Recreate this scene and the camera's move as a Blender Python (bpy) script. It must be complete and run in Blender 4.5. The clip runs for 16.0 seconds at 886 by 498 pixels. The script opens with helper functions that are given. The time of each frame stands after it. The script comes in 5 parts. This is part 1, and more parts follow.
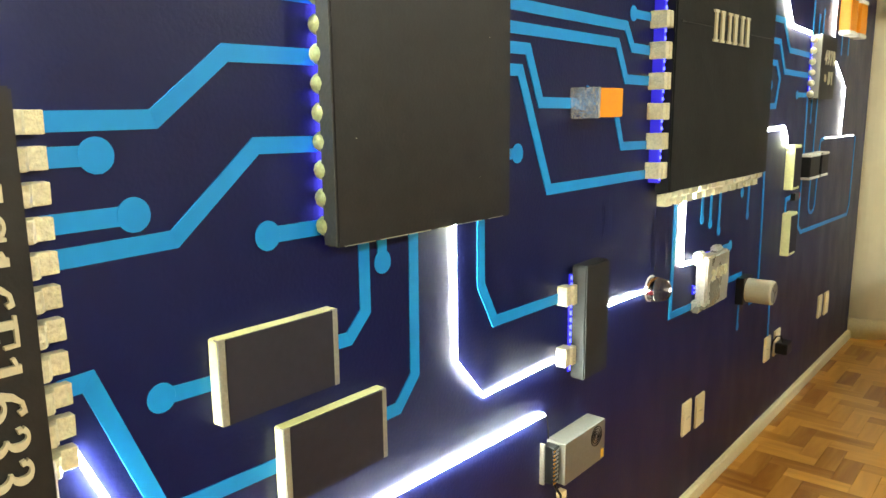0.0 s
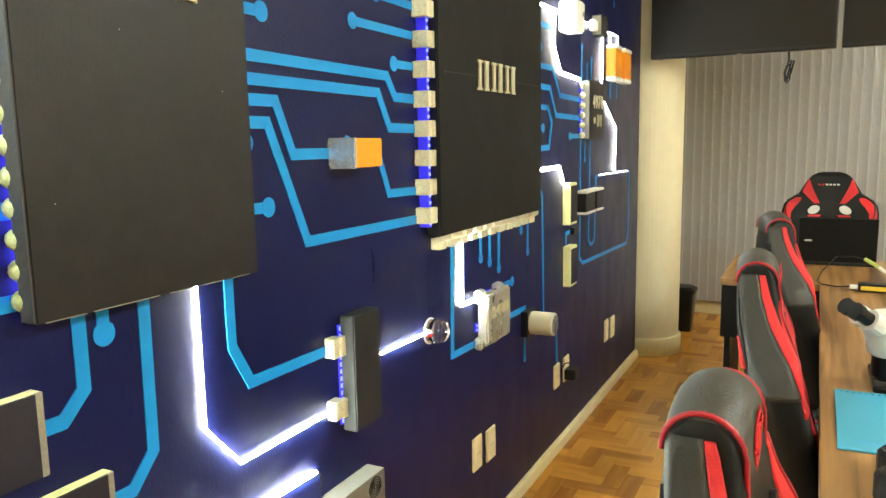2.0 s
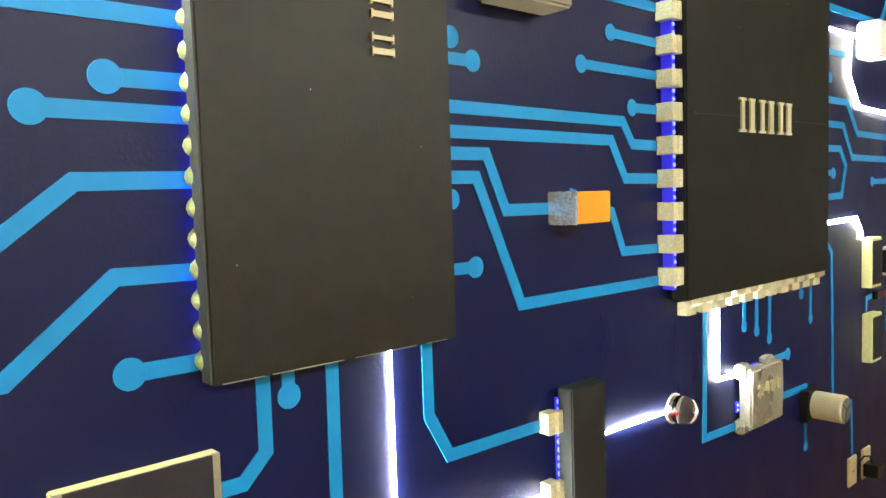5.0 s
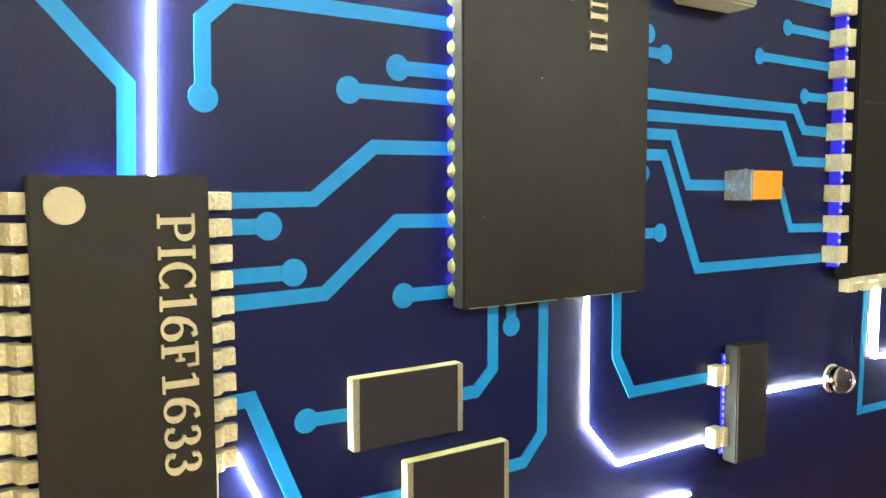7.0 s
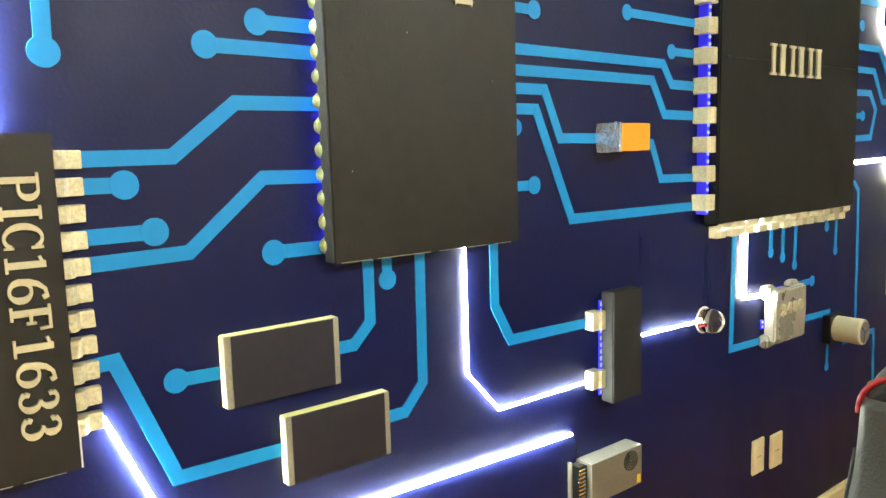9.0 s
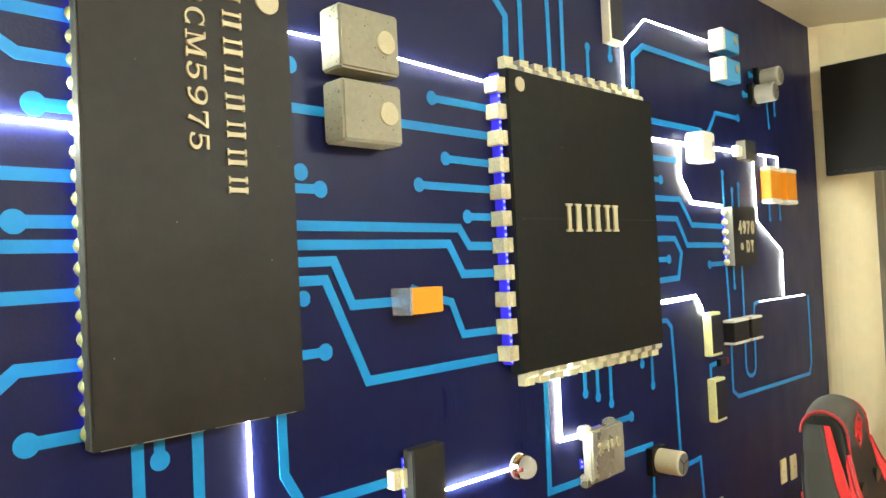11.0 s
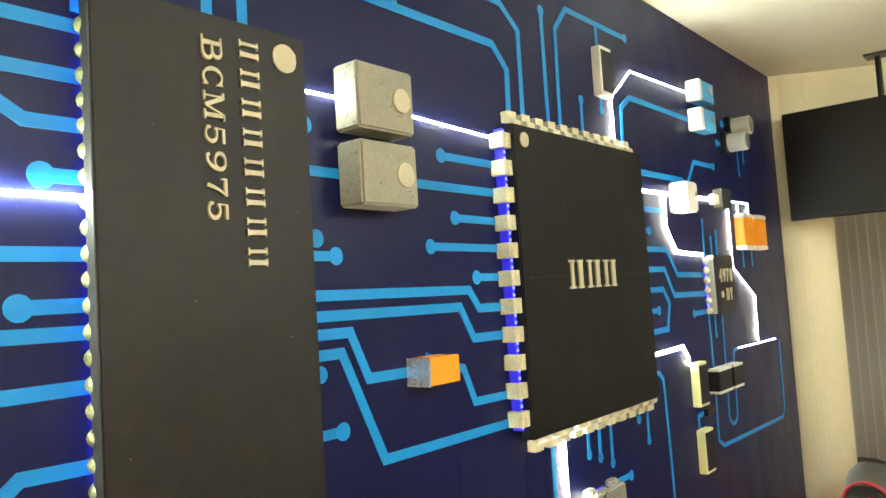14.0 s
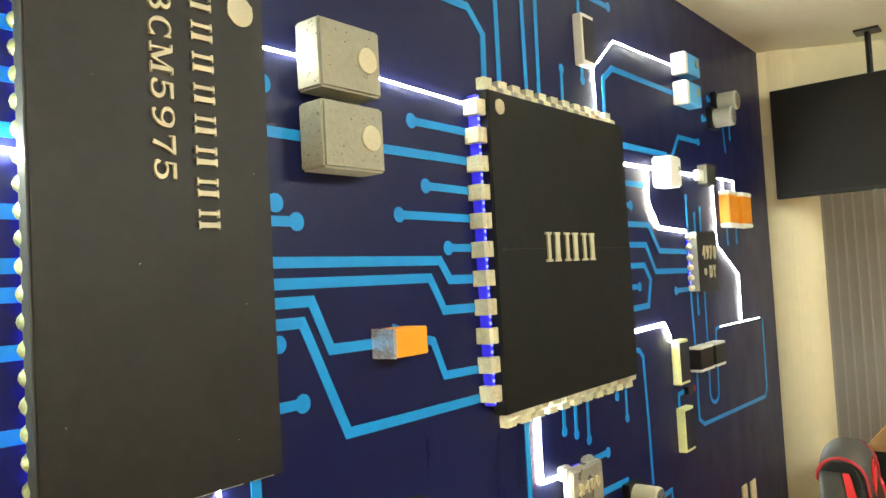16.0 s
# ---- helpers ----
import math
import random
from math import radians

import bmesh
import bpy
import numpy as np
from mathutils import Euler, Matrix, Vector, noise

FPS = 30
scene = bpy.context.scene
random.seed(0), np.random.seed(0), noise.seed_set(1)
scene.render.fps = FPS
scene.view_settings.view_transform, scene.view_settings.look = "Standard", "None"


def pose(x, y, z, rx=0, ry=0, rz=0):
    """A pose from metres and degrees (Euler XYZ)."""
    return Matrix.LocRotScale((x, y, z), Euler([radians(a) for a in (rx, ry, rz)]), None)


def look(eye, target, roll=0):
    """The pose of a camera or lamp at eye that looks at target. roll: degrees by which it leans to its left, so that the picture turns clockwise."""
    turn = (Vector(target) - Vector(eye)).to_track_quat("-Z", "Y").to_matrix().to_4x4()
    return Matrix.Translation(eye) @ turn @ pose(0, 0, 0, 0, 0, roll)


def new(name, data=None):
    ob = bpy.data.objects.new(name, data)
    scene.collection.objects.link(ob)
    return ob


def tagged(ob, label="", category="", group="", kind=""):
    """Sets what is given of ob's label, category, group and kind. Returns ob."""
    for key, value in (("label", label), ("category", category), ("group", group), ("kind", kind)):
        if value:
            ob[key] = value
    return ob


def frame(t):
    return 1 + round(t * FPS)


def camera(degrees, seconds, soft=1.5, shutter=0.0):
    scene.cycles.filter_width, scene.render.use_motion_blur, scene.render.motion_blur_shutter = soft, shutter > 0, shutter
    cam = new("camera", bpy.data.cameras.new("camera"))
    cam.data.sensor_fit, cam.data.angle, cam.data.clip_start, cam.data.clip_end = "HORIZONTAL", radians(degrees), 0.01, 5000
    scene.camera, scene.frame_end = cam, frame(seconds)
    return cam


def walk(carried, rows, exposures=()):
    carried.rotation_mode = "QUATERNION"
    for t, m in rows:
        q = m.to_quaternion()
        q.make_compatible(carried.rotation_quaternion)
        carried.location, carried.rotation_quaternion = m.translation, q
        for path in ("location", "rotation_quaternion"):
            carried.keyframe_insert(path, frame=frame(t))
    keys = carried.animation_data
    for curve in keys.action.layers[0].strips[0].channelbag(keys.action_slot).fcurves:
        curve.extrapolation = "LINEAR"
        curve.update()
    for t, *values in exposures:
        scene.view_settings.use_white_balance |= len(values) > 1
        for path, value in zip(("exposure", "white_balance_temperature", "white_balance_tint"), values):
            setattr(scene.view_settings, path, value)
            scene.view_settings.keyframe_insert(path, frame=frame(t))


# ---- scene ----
cam = camera(61.5, 16.0)
PATH = (
    (0, (0.198, -0.879, 1.339), (1.709, 0.38, 0.975), -0.6),
    (0.5, (0.186, -0.887, 1.358), (1.817, 0.219, 1.016), -0.2),
    (1, (0.193, -0.906, 1.36), (1.882, 0.11, 1.024), -0.8),
    (1.5, (0.25, -0.923, 1.361), (1.993, 0.003, 1.036), -0.6),
    (2, (0.312, -0.992, 1.376), (2.079, -0.101, 1.091), -1.0),
    (2.5, (0.363, -1.005, 1.388), (2.128, -0.097, 1.141), -1.4),
    (3, (0.46, -0.928, 1.388), (2.211, 0.01, 1.157), -0.6),
    (3.5, (0.539, -0.907, 1.38), (2.175, 0.223, 1.166), -0.6),
    (4, (0.597, -0.94, 1.357), (2.05, 0.422, 1.178), -2.0),
    (4.2, (0.605, -0.935, 1.362), (1.992, 0.494, 1.178), -2.4),
    (6.3, (0.307, -1.163, 1.406), (1.58, 0.375, 1.285), -1.2),
    (6.5, (0.291, -1.158, 1.398), (1.529, 0.408, 1.276), -0.8),
    (7, (0.229, -1.124, 1.35), (1.291, 0.563, 1.187), -0.2),
    (7.5, (0.247, -1.102, 1.327), (1.255, 0.612, 1.11), -0.2),
    (8, (0.255, -1.119, 1.321), (1.306, 0.567, 1.083), -0.3),
    (8.5, (0.257, -1.156, 1.306), (1.385, 0.478, 1.063), -1.3),
    (9, (0.288, -1.192, 1.323), (1.519, 0.365, 1.074), -1.6),
    (9.5, (0.349, -1.274, 1.338), (1.671, 0.212, 1.13), -1.7),
    (10, (0.421, -1.4, 1.367), (1.794, 0.047, 1.222), -1.9),
    (10.2, (0.443, -1.436, 1.378), (1.834, -0.003, 1.269), -2.2),
    (12.3, (0.449, -1.432, 1.521), (1.893, -0.058, 1.694), -3.5),
    (12.5, (0.453, -1.425, 1.522), (1.896, -0.049, 1.681), -3.4),
    (13, (0.457, -1.395, 1.515), (1.912, -0.028, 1.649), -3.3),
    (13.5, (0.426, -1.323, 1.527), (1.923, -0.002, 1.651), -3.6),
    (14, (0.384, -1.236, 1.53), (1.922, 0.037, 1.658), -3.6),
    (14.5, (0.379, -1.221, 1.512), (1.927, 0.04, 1.635), -3.1),
    (15, (0.411, -1.22, 1.505), (1.963, 0.038, 1.601), -2.7),
    (15.5, (0.44, -1.218, 1.5), (1.988, 0.046, 1.588), -2.7),
    (16, (0.47, -1.235, 1.497), (2.022, 0.024, 1.576), -3.2),
)
rows = [(t, look(eye, target, roll)) for t, eye, target, roll in PATH]
walk(cam, rows, [(0, -0.20), (0.5, -0.02), (1.5, 0.02), (3, 0.08), (3.5, 0.15), (4.2, 0.03), (6.5, -0.13), (7.5, 0.0), (9, -0.04), (10, 0.05), (12.5, -0.08), (14, -0.13), (16, -0.13)])
# world and lights
world = bpy.data.worlds.new("world")
scene.world = world
world.use_nodes = True
world.node_tree.nodes["Background"].inputs[0].default_value = (0.5, 0.5, 0.48, 1)
world.node_tree.nodes["Background"].inputs[1].default_value = 0.05
scene.view_settings.exposure = 0.0
TUBE = 182.0
LED_WHITE = 500.0
LED_BLUE = 8.0


# ---- materials ----
def material(name, color, rough=0.5, metal=0.0, vary=0.12, scale=14.0, bump=0.0, bump_scale=90.0, rand=0.0, stain=0.0, spec=0.5, tint=None):
    """Base colour with a broad and a fine variation, roughness wear and a fine relief."""
    m = bpy.data.materials.new(name)
    m.use_nodes = True
    nt = m.node_tree
    bsdf = nt.nodes["Principled BSDF"]
    bsdf.inputs["Roughness"].default_value = rough
    bsdf.inputs["Metallic"].default_value = metal
    bsdf.inputs["Specular IOR Level"].default_value = spec
    co = nt.nodes.new("ShaderNodeTexCoord")
    fine = nt.nodes.new("ShaderNodeTexNoise")
    fine.inputs["Scale"].default_value = scale * 8
    fine.inputs["Detail"].default_value = 6
    broad = nt.nodes.new("ShaderNodeTexNoise")
    broad.inputs["Scale"].default_value = scale * 0.35
    broad.inputs["Detail"].default_value = 4
    for n in (fine, broad):
        nt.links.new(co.outputs["Object"], n.inputs["Vector"])
    mix = nt.nodes.new("ShaderNodeMath")
    mix.operation = "ADD"
    nt.links.new(fine.outputs["Fac"], mix.inputs[0])
    nt.links.new(broad.outputs["Fac"], mix.inputs[1])
    val = mix.outputs[0]
    if rand:
        info = nt.nodes.new("ShaderNodeObjectInfo")
        more = nt.nodes.new("ShaderNodeMath")
        more.operation = "MULTIPLY_ADD"
        more.inputs[1].default_value = rand
        nt.links.new(info.outputs["Random"], more.inputs[0])
        nt.links.new(val, more.inputs[2])
        val = more.outputs[0]
    ramp = nt.nodes.new("ShaderNodeMapRange")
    ramp.inputs["From Min"].default_value = 0.6
    ramp.inputs["From Max"].default_value = 1.4 + rand
    nt.links.new(val, ramp.inputs["Value"])
    col = nt.nodes.new("ShaderNodeMix")
    col.data_type = "RGBA"
    other = tint or [c * (1 + vary) for c in color]
    col.inputs["A"].default_value = (*[c * (1 - vary) for c in color], 1)
    col.inputs["B"].default_value = (*other, 1)
    nt.links.new(ramp.outputs["Result"], col.inputs["Factor"])
    nt.links.new(col.outputs["Result"], bsdf.inputs["Base Color"])
    rr = nt.nodes.new("ShaderNodeMapRange")
    rr.inputs["From Min"].default_value, rr.inputs["From Max"].default_value = 0.3, 0.7
    rr.inputs["To Min"].default_value, rr.inputs["To Max"].default_value = max(rough - 0.08, 0.02), min(rough + 0.08, 1)
    nt.links.new(broad.outputs["Fac"], rr.inputs["Value"])
    nt.links.new(rr.outputs["Result"], bsdf.inputs["Roughness"])
    if bump:
        bn = nt.nodes.new("ShaderNodeTexNoise")
        bn.inputs["Scale"].default_value = bump_scale
        bn.inputs["Detail"].default_value = 5
        nt.links.new(co.outputs["Object"], bn.inputs["Vector"])
        bp = nt.nodes.new("ShaderNodeBump")
        bp.inputs["Strength"].default_value = bump
        bp.inputs["Distance"].default_value = 0.004
        nt.links.new(bn.outputs["Fac"], bp.inputs["Height"])
        nt.links.new(bp.outputs["Normal"], bsdf.inputs["Normal"])
    return m


def glow(name, color, strength):
    m = bpy.data.materials.new(name)
    m.use_nodes = True
    b = m.node_tree.nodes["Principled BSDF"]
    b.inputs["Base Color"].default_value = (*[0.6 * c for c in color], 1)
    b.inputs["Emission Color"].default_value = (*color, 1)
    b.inputs["Emission Strength"].default_value = strength
    return m


def wood(name, dark, light, rough, across=40.0, along=2.5, rand=0.0, island=False, axis=0, grain=1.0):
    """Long grain along one axis, with rings, pores and a tone for each board."""
    m = bpy.data.materials.new(name)
    m.use_nodes = True
    nt = m.node_tree
    bsdf = nt.nodes["Principled BSDF"]
    co = nt.nodes.new("ShaderNodeTexCoord")
    mp = nt.nodes.new("ShaderNodeMapping")
    sc = [across] * 3
    sc[axis] = along
    mp.inputs["Scale"].default_value = sc
    nt.links.new(co.outputs["Object"], mp.inputs["Vector"])
    n1 = nt.nodes.new("ShaderNodeTexNoise")
    n1.inputs["Scale"].default_value, n1.inputs["Detail"].default_value, n1.inputs["Distortion"].default_value = 1.0, 8, 0.6
    nt.links.new(mp.outputs["Vector"], n1.inputs["Vector"])
    calm = nt.nodes.new("ShaderNodeMath")
    calm.operation = "MULTIPLY_ADD"
    calm.inputs[1].default_value, calm.inputs[2].default_value = grain, 0.5 * (1 - grain)
    nt.links.new(n1.outputs["Fac"], calm.inputs[0])
    val = calm.outputs[0]
    if rand:
        src = nt.nodes.new("ShaderNodeNewGeometry") if island else nt.nodes.new("ShaderNodeObjectInfo")
        out = src.outputs["Random Per Island"] if island else src.outputs["Random"]
        off = nt.nodes.new("ShaderNodeMath")
        off.operation = "MULTIPLY"
        off.inputs[1].default_value = 37.0
        nt.links.new(out, off.inputs[0])
        vec = nt.nodes.new("ShaderNodeVectorMath")
        vec.operation = "ADD"
        nt.links.new(mp.outputs["Vector"], vec.inputs[0])
        nt.links.new(off.outputs[0], vec.inputs[1])
        nt.links.new(vec.outputs[0], n1.inputs["Vector"])
        pw = nt.nodes.new("ShaderNodeMath")
        pw.operation = "POWER"
        pw.inputs[1].default_value = 1.6
        nt.links.new(out, pw.inputs[0])
        ad = nt.nodes.new("ShaderNodeMath")
        ad.operation = "MULTIPLY_ADD"
        ad.inputs[1].default_value = -rand
        nt.links.new(pw.outputs[0], ad.inputs[0])
        nt.links.new(val, ad.inputs[2])
        val = ad.outputs[0]
    mr = nt.nodes.new("ShaderNodeMapRange")
    mr.inputs["From Min"].default_value, mr.inputs["From Max"].default_value = 0.35 - rand * 0.8, 0.68
    nt.links.new(val, mr.inputs["Value"])
    cm = nt.nodes.new("ShaderNodeMix")
    cm.data_type = "RGBA"
    cm.inputs["A"].default_value, cm.inputs["B"].default_value = (*dark, 1), (*light, 1)
    nt.links.new(mr.outputs["Result"], cm.inputs["Factor"])
    nt.links.new(cm.outputs["Result"], bsdf.inputs["Base Color"])
    n2 = nt.nodes.new("ShaderNodeTexNoise")
    n2.inputs["Scale"].default_value = 2.2
    nt.links.new(co.outputs["Object"], n2.inputs["Vector"])
    rr = nt.nodes.new("ShaderNodeMapRange")
    rr.inputs["To Min"].default_value, rr.inputs["To Max"].default_value = rough - 0.1, rough + 0.14
    nt.links.new(n2.outputs["Fac"], rr.inputs["Value"])
    nt.links.new(rr.outputs["Result"], bsdf.inputs["Roughness"])
    bp = nt.nodes.new("ShaderNodeBump")
    bp.inputs["Strength"].default_value, bp.inputs["Distance"].default_value = 0.12, 0.002
    nt.links.new(n1.outputs["Fac"], bp.inputs["Height"])
    nt.links.new(bp.outputs["Normal"], bsdf.inputs["Normal"])
    return m


NAVY = material("navy_paint", (0.0057, 0.0079, 0.052), 0.36, vary=0.12, scale=3, bump=0.16, bump_scale=130, spec=0.18)
nt = NAVY.node_tree
runs_map, runs, runs_range = (nt.nodes.new("ShaderNode" + n) for n in ("Mapping", "TexNoise", "MapRange"))
runs_map.inputs["Scale"].default_value = (9.0, 1.0, 4.0)
runs.inputs["Scale"].default_value, runs.inputs["Detail"].default_value = 1.0, 7
runs_range.inputs["From Min"].default_value, runs_range.inputs["From Max"].default_value = 0.35, 0.70
runs_range.inputs["To Min"].default_value, runs_range.inputs["To Max"].default_value = 0.41, 0.31
nt.links.new(nt.nodes["Texture Coordinate"].outputs["Object"], runs_map.inputs["Vector"])
nt.links.new(runs_map.outputs["Vector"], runs.inputs["Vector"])
nt.links.new(runs.outputs["Fac"], runs_range.inputs["Value"])
nt.links.new(runs_range.outputs["Result"], nt.nodes["Principled BSDF"].inputs["Roughness"])
RUN = material("navy_paint_run", (0.0090, 0.0125, 0.058), 0.30, vary=0.2, scale=12, spec=0.22)
BLUE = material("blue_vinyl", (0.009, 0.235, 0.62), 0.42, vary=0.07, scale=5, bump=0.03, spec=0.25)
BLACK = material("black_painted_foam", (0.0134, 0.0127, 0.0136), 0.50, vary=0.34, scale=4, bump=0.12, bump_scale=160, spec=0.30)
SLATE = material("slate_painted_foam", (0.0150, 0.0168, 0.0195), 0.50, vary=0.25, scale=6, bump=0.12, bump_scale=150, spec=0.38)
BOARD = material("charcoal_painted_board", (0.0070, 0.0074, 0.0070), 0.52, vary=0.40, scale=5, bump=0.14, bump_scale=120, spec=0.20)
BLACKSIDE = material("black_foam_edge", (0.036, 0.037, 0.036), 0.7, vary=0.25, scale=12, bump=0.4, bump_scale=140, spec=0.3)
# lighter grey stands for light on the tall chip's side
LITSIDE = material("lit_grey_edge", (0.035, 0.037, 0.036), 0.5, vary=0.2, scale=14, bump=0.25, bump_scale=140)
PIN = material("silver_painted_foam", (0.64, 0.605, 0.42), 0.38, metal=0.25, vary=0.3, scale=22, bump=1.0, bump_scale=150)
FOIL = material("crumpled_foil", (0.66, 0.69, 0.74), 0.20, metal=0.75, vary=0.30, scale=13, bump=1.0, bump_scale=85)
# solder colour with the yellow-green of nearby strip light mixed in
BALL = material("solder_lit_tint", (0.34, 0.385, 0.19), 0.36, metal=0.25, vary=0.35, scale=26, bump=0.6, bump_scale=120)
LETTER = material("cream_letters", (0.51, 0.475, 0.34), 0.5, vary=0.14, scale=30, bump=0.05)
PITGREY = material("pitted_foam", (0.10, 0.10, 0.085), 0.85, vary=0.2)
GREY = material("grey_foam", (0.285, 0.283, 0.235), 0.78, vary=0.13, scale=9, bump=0.45, bump_scale=75)
SILVERFOAM = material("silver_painted_block", (0.52, 0.50, 0.43), 0.30, metal=0.6, vary=0.3, scale=22, bump=1.0, bump_scale=60)
ORANGE = material("orange_paint", (0.82, 0.30, 0.010), 0.5, vary=0.09, scale=12, bump=0.12)
# the yellow-green carries the light strips' glow on the pale foam
GLOWCREAM = material("cream_glow_foam", (0.76, 0.78, 0.40), 0.5, vary=0.14, scale=16, bump=0.25)
CANGREY = material("grey_can_paint", (0.40, 0.40, 0.36), 0.5, vary=0.1, scale=14, bump=0.1)
SILVERBAND = material("silver_band", (0.34, 0.34, 0.29), 0.4, metal=0.5, vary=0.25, scale=25, bump=0.3)
DARKFACE = material("dark_grey_face", (0.0130, 0.0128, 0.0230), 0.55, vary=0.22, scale=8, bump=0.10, spec=0.35)
WHITEFOAM = material("white_foam", (0.74, 0.74, 0.70), 0.6, vary=0.06, scale=14, bump=0.2)
CAPBLUE = material("light_blue_paint", (0.06, 0.33, 0.66), 0.5, vary=0.08, scale=14, bump=0.1)
CREAM = material("cream_wall_paint", (0.80, 0.735, 0.515), 0.6, vary=0.05, scale=2, bump=0.08, bump_scale=70)
CEIL = material("white_ceiling_paint", (0.88, 0.90, 0.76), 0.8, vary=0.03, scale=1.5, bump=0.05)
SKIRT = material("cream_skirting", (0.86, 0.77, 0.48), 0.45, vary=0.1, scale=8, bump=0.1)
PLATE = material("ivory_plastic", (0.80, 0.71, 0.45), 0.35, vary=0.04, scale=10)
BLIND = material("grey_blind_fabric", (0.415, 0.415, 0.435), 0.85, vary=0.06, scale=4, bump=0.1, bump_scale=300, rand=0.15)
BLINDEDGE = material("pale_blind_edge", (0.53, 0.53, 0.54), 0.8, vary=0.05, scale=6)
LEATHER = material("dark_grey_leatherette", (0.005, 0.005, 0.005), 0.42, vary=0.12, scale=10, bump=0.22, bump_scale=260, spec=0.2)
LEATHERGREY = material("grey_leatherette", (0.027, 0.0262, 0.0225), 0.52, vary=0.12, scale=10, bump=0.22, bump_scale=260)
SIDELEATHER = material("side_leatherette", (0.0140, 0.0135, 0.0122), 0.45, vary=0.15, scale=10, bump=0.2, bump_scale=260)
RED = material("red_mesh_fabric", (0.53, 0.0065, 0.0105), 0.6, vary=0.15, scale=20, bump=0.5, bump_scale=420)
PIPING = material("red_piping", (0.29, 0.005, 0.013), 0.5, vary=0.1, scale=30, bump=0.2)
PLASTIC = material("black_plastic", (0.006, 0.006, 0.0065), 0.35, vary=0.1, scale=20, bump=0.04, spec=0.3)
SCREEN = material("dark_screen_glass", (0.010, 0.0082, 0.0070), 0.35, vary=0.05, scale=3, spec=0.2)
MATTBLACK = material("matt_black_board", (0.005, 0.005, 0.0052), 0.5, vary=0.1, scale=10, spec=0.15)
CHROME = material("chrome", (0.75, 0.75, 0.76), 0.12, metal=1.0, vary=0.05)
STEEL = material("galvanised_steel", (0.235, 0.235, 0.220), 0.42, metal=0.5, vary=0.12, scale=18, bump=0.06)
MICRO = material("white_enamel", (0.74, 0.73, 0.70), 0.3, vary=0.03)
MAT = material("blue_silicone_mat", (0.06, 0.34, 0.52), 0.5, vary=0.05, scale=10, bump=0.05)
YELLOW = material("yellow_plastic", (0.78, 0.55, 0.05), 0.4, vary=0.05)
GREEN = material("green_terminal", (0.42, 0.50, 0.12), 0.45, vary=0.1)
WHITEMARK = material("white_print", (0.62, 0.62, 0.6), 0.5, vary=0.04)
DESKWOOD = wood("desk_laminate", (0.12, 0.057, 0.020), (0.42, 0.225, 0.080), 0.40, across=22, along=1.1)
OAK = dict(dark=(0.28, 0.100, 0.015), light=(0.80, 0.385, 0.060), rough=0.155, across=26, along=3, rand=0.40, grain=0.5)
PARQUET = [wood("parquet_oak", axis=k, **OAK) for k in (0, 1)]
PARQUETREST = [wood("parquet_oak_rest", axis=k, island=True, **OAK) for k in (0, 1)]
JOINT = material("dark_joint", (0.11, 0.045, 0.012), 0.8, vary=0.2)
LIGHTWHITE = glow("white_led", (0.92, 0.975, 0.80), LED_WHITE)
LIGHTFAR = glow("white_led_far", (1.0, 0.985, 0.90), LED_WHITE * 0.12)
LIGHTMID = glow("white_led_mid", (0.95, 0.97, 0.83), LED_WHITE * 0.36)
LIGHTBLUE = glow("blue_led", (0.045, 0.035, 1.0), LED_BLUE * 0.055)
SIDEBLUE = glow("blue_led_side", (0.15, 0.13, 1.0), LED_BLUE * 9)
DOTBLUE = glow("blue_led_dot", (0.10, 0.125, 1.0), LED_BLUE * 0.6)
PANEL = glow("lamp_tube", (0.955, 0.985, 0.885), TUBE)
GLASS = bpy.data.materials.new("clear_acrylic")
GLASS.use_nodes = True
GLASS.node_tree.nodes["Principled BSDF"].inputs["Transmission Weight"].default_value = 1.0
GLASS.node_tree.nodes["Principled BSDF"].inputs["Roughness"].default_value = 0.06
GLASS.node_tree.nodes["Principled BSDF"].inputs["IOR"].default_value = 1.45


# ---- mesh helpers ----
def part(name, bm, mat, parent=None, label="", smooth=False):
    me = bpy.data.meshes.new(name)
    if smooth:
        for f in bm.faces:
            f.smooth = True
    bm.to_mesh(me)
    bm.free()
    me.materials.append(mat)
    ob = new(name, me)
    if parent is not None:
        ob.parent = parent
    if label:
        tagged(ob, label)
    return ob


def thing(name, label, category, group="", at=None, kind=""):
    ob = new(name)
    ob.empty_display_size = 0.05
    if at is not None:
        ob.matrix_basis = at
    return tagged(ob, label, category, group, kind)


def block(x0, x1, y0, y1, z0, z1, bevel=0.0, seg=2, bm=None):
    b = bmesh.new()
    bmesh.ops.create_cube(b, size=1)
    b.transform(Matrix.Translation(((x0 + x1) / 2, (y0 + y1) / 2, (z0 + z1) / 2)) @ Matrix.Diagonal((abs(x1 - x0), abs(y1 - y0), abs(z1 - z0), 1)))
    if bevel:
        bmesh.ops.bevel(b, geom=b.edges[:], offset=bevel, segments=seg, affect="EDGES", profile=0.5)
    if bm is None:
        return b
    me = bpy.data.meshes.new("tmp")
    b.to_mesh(me)
    b.free()
    bm.from_mesh(me)
    bpy.data.meshes.remove(me)
    return bm


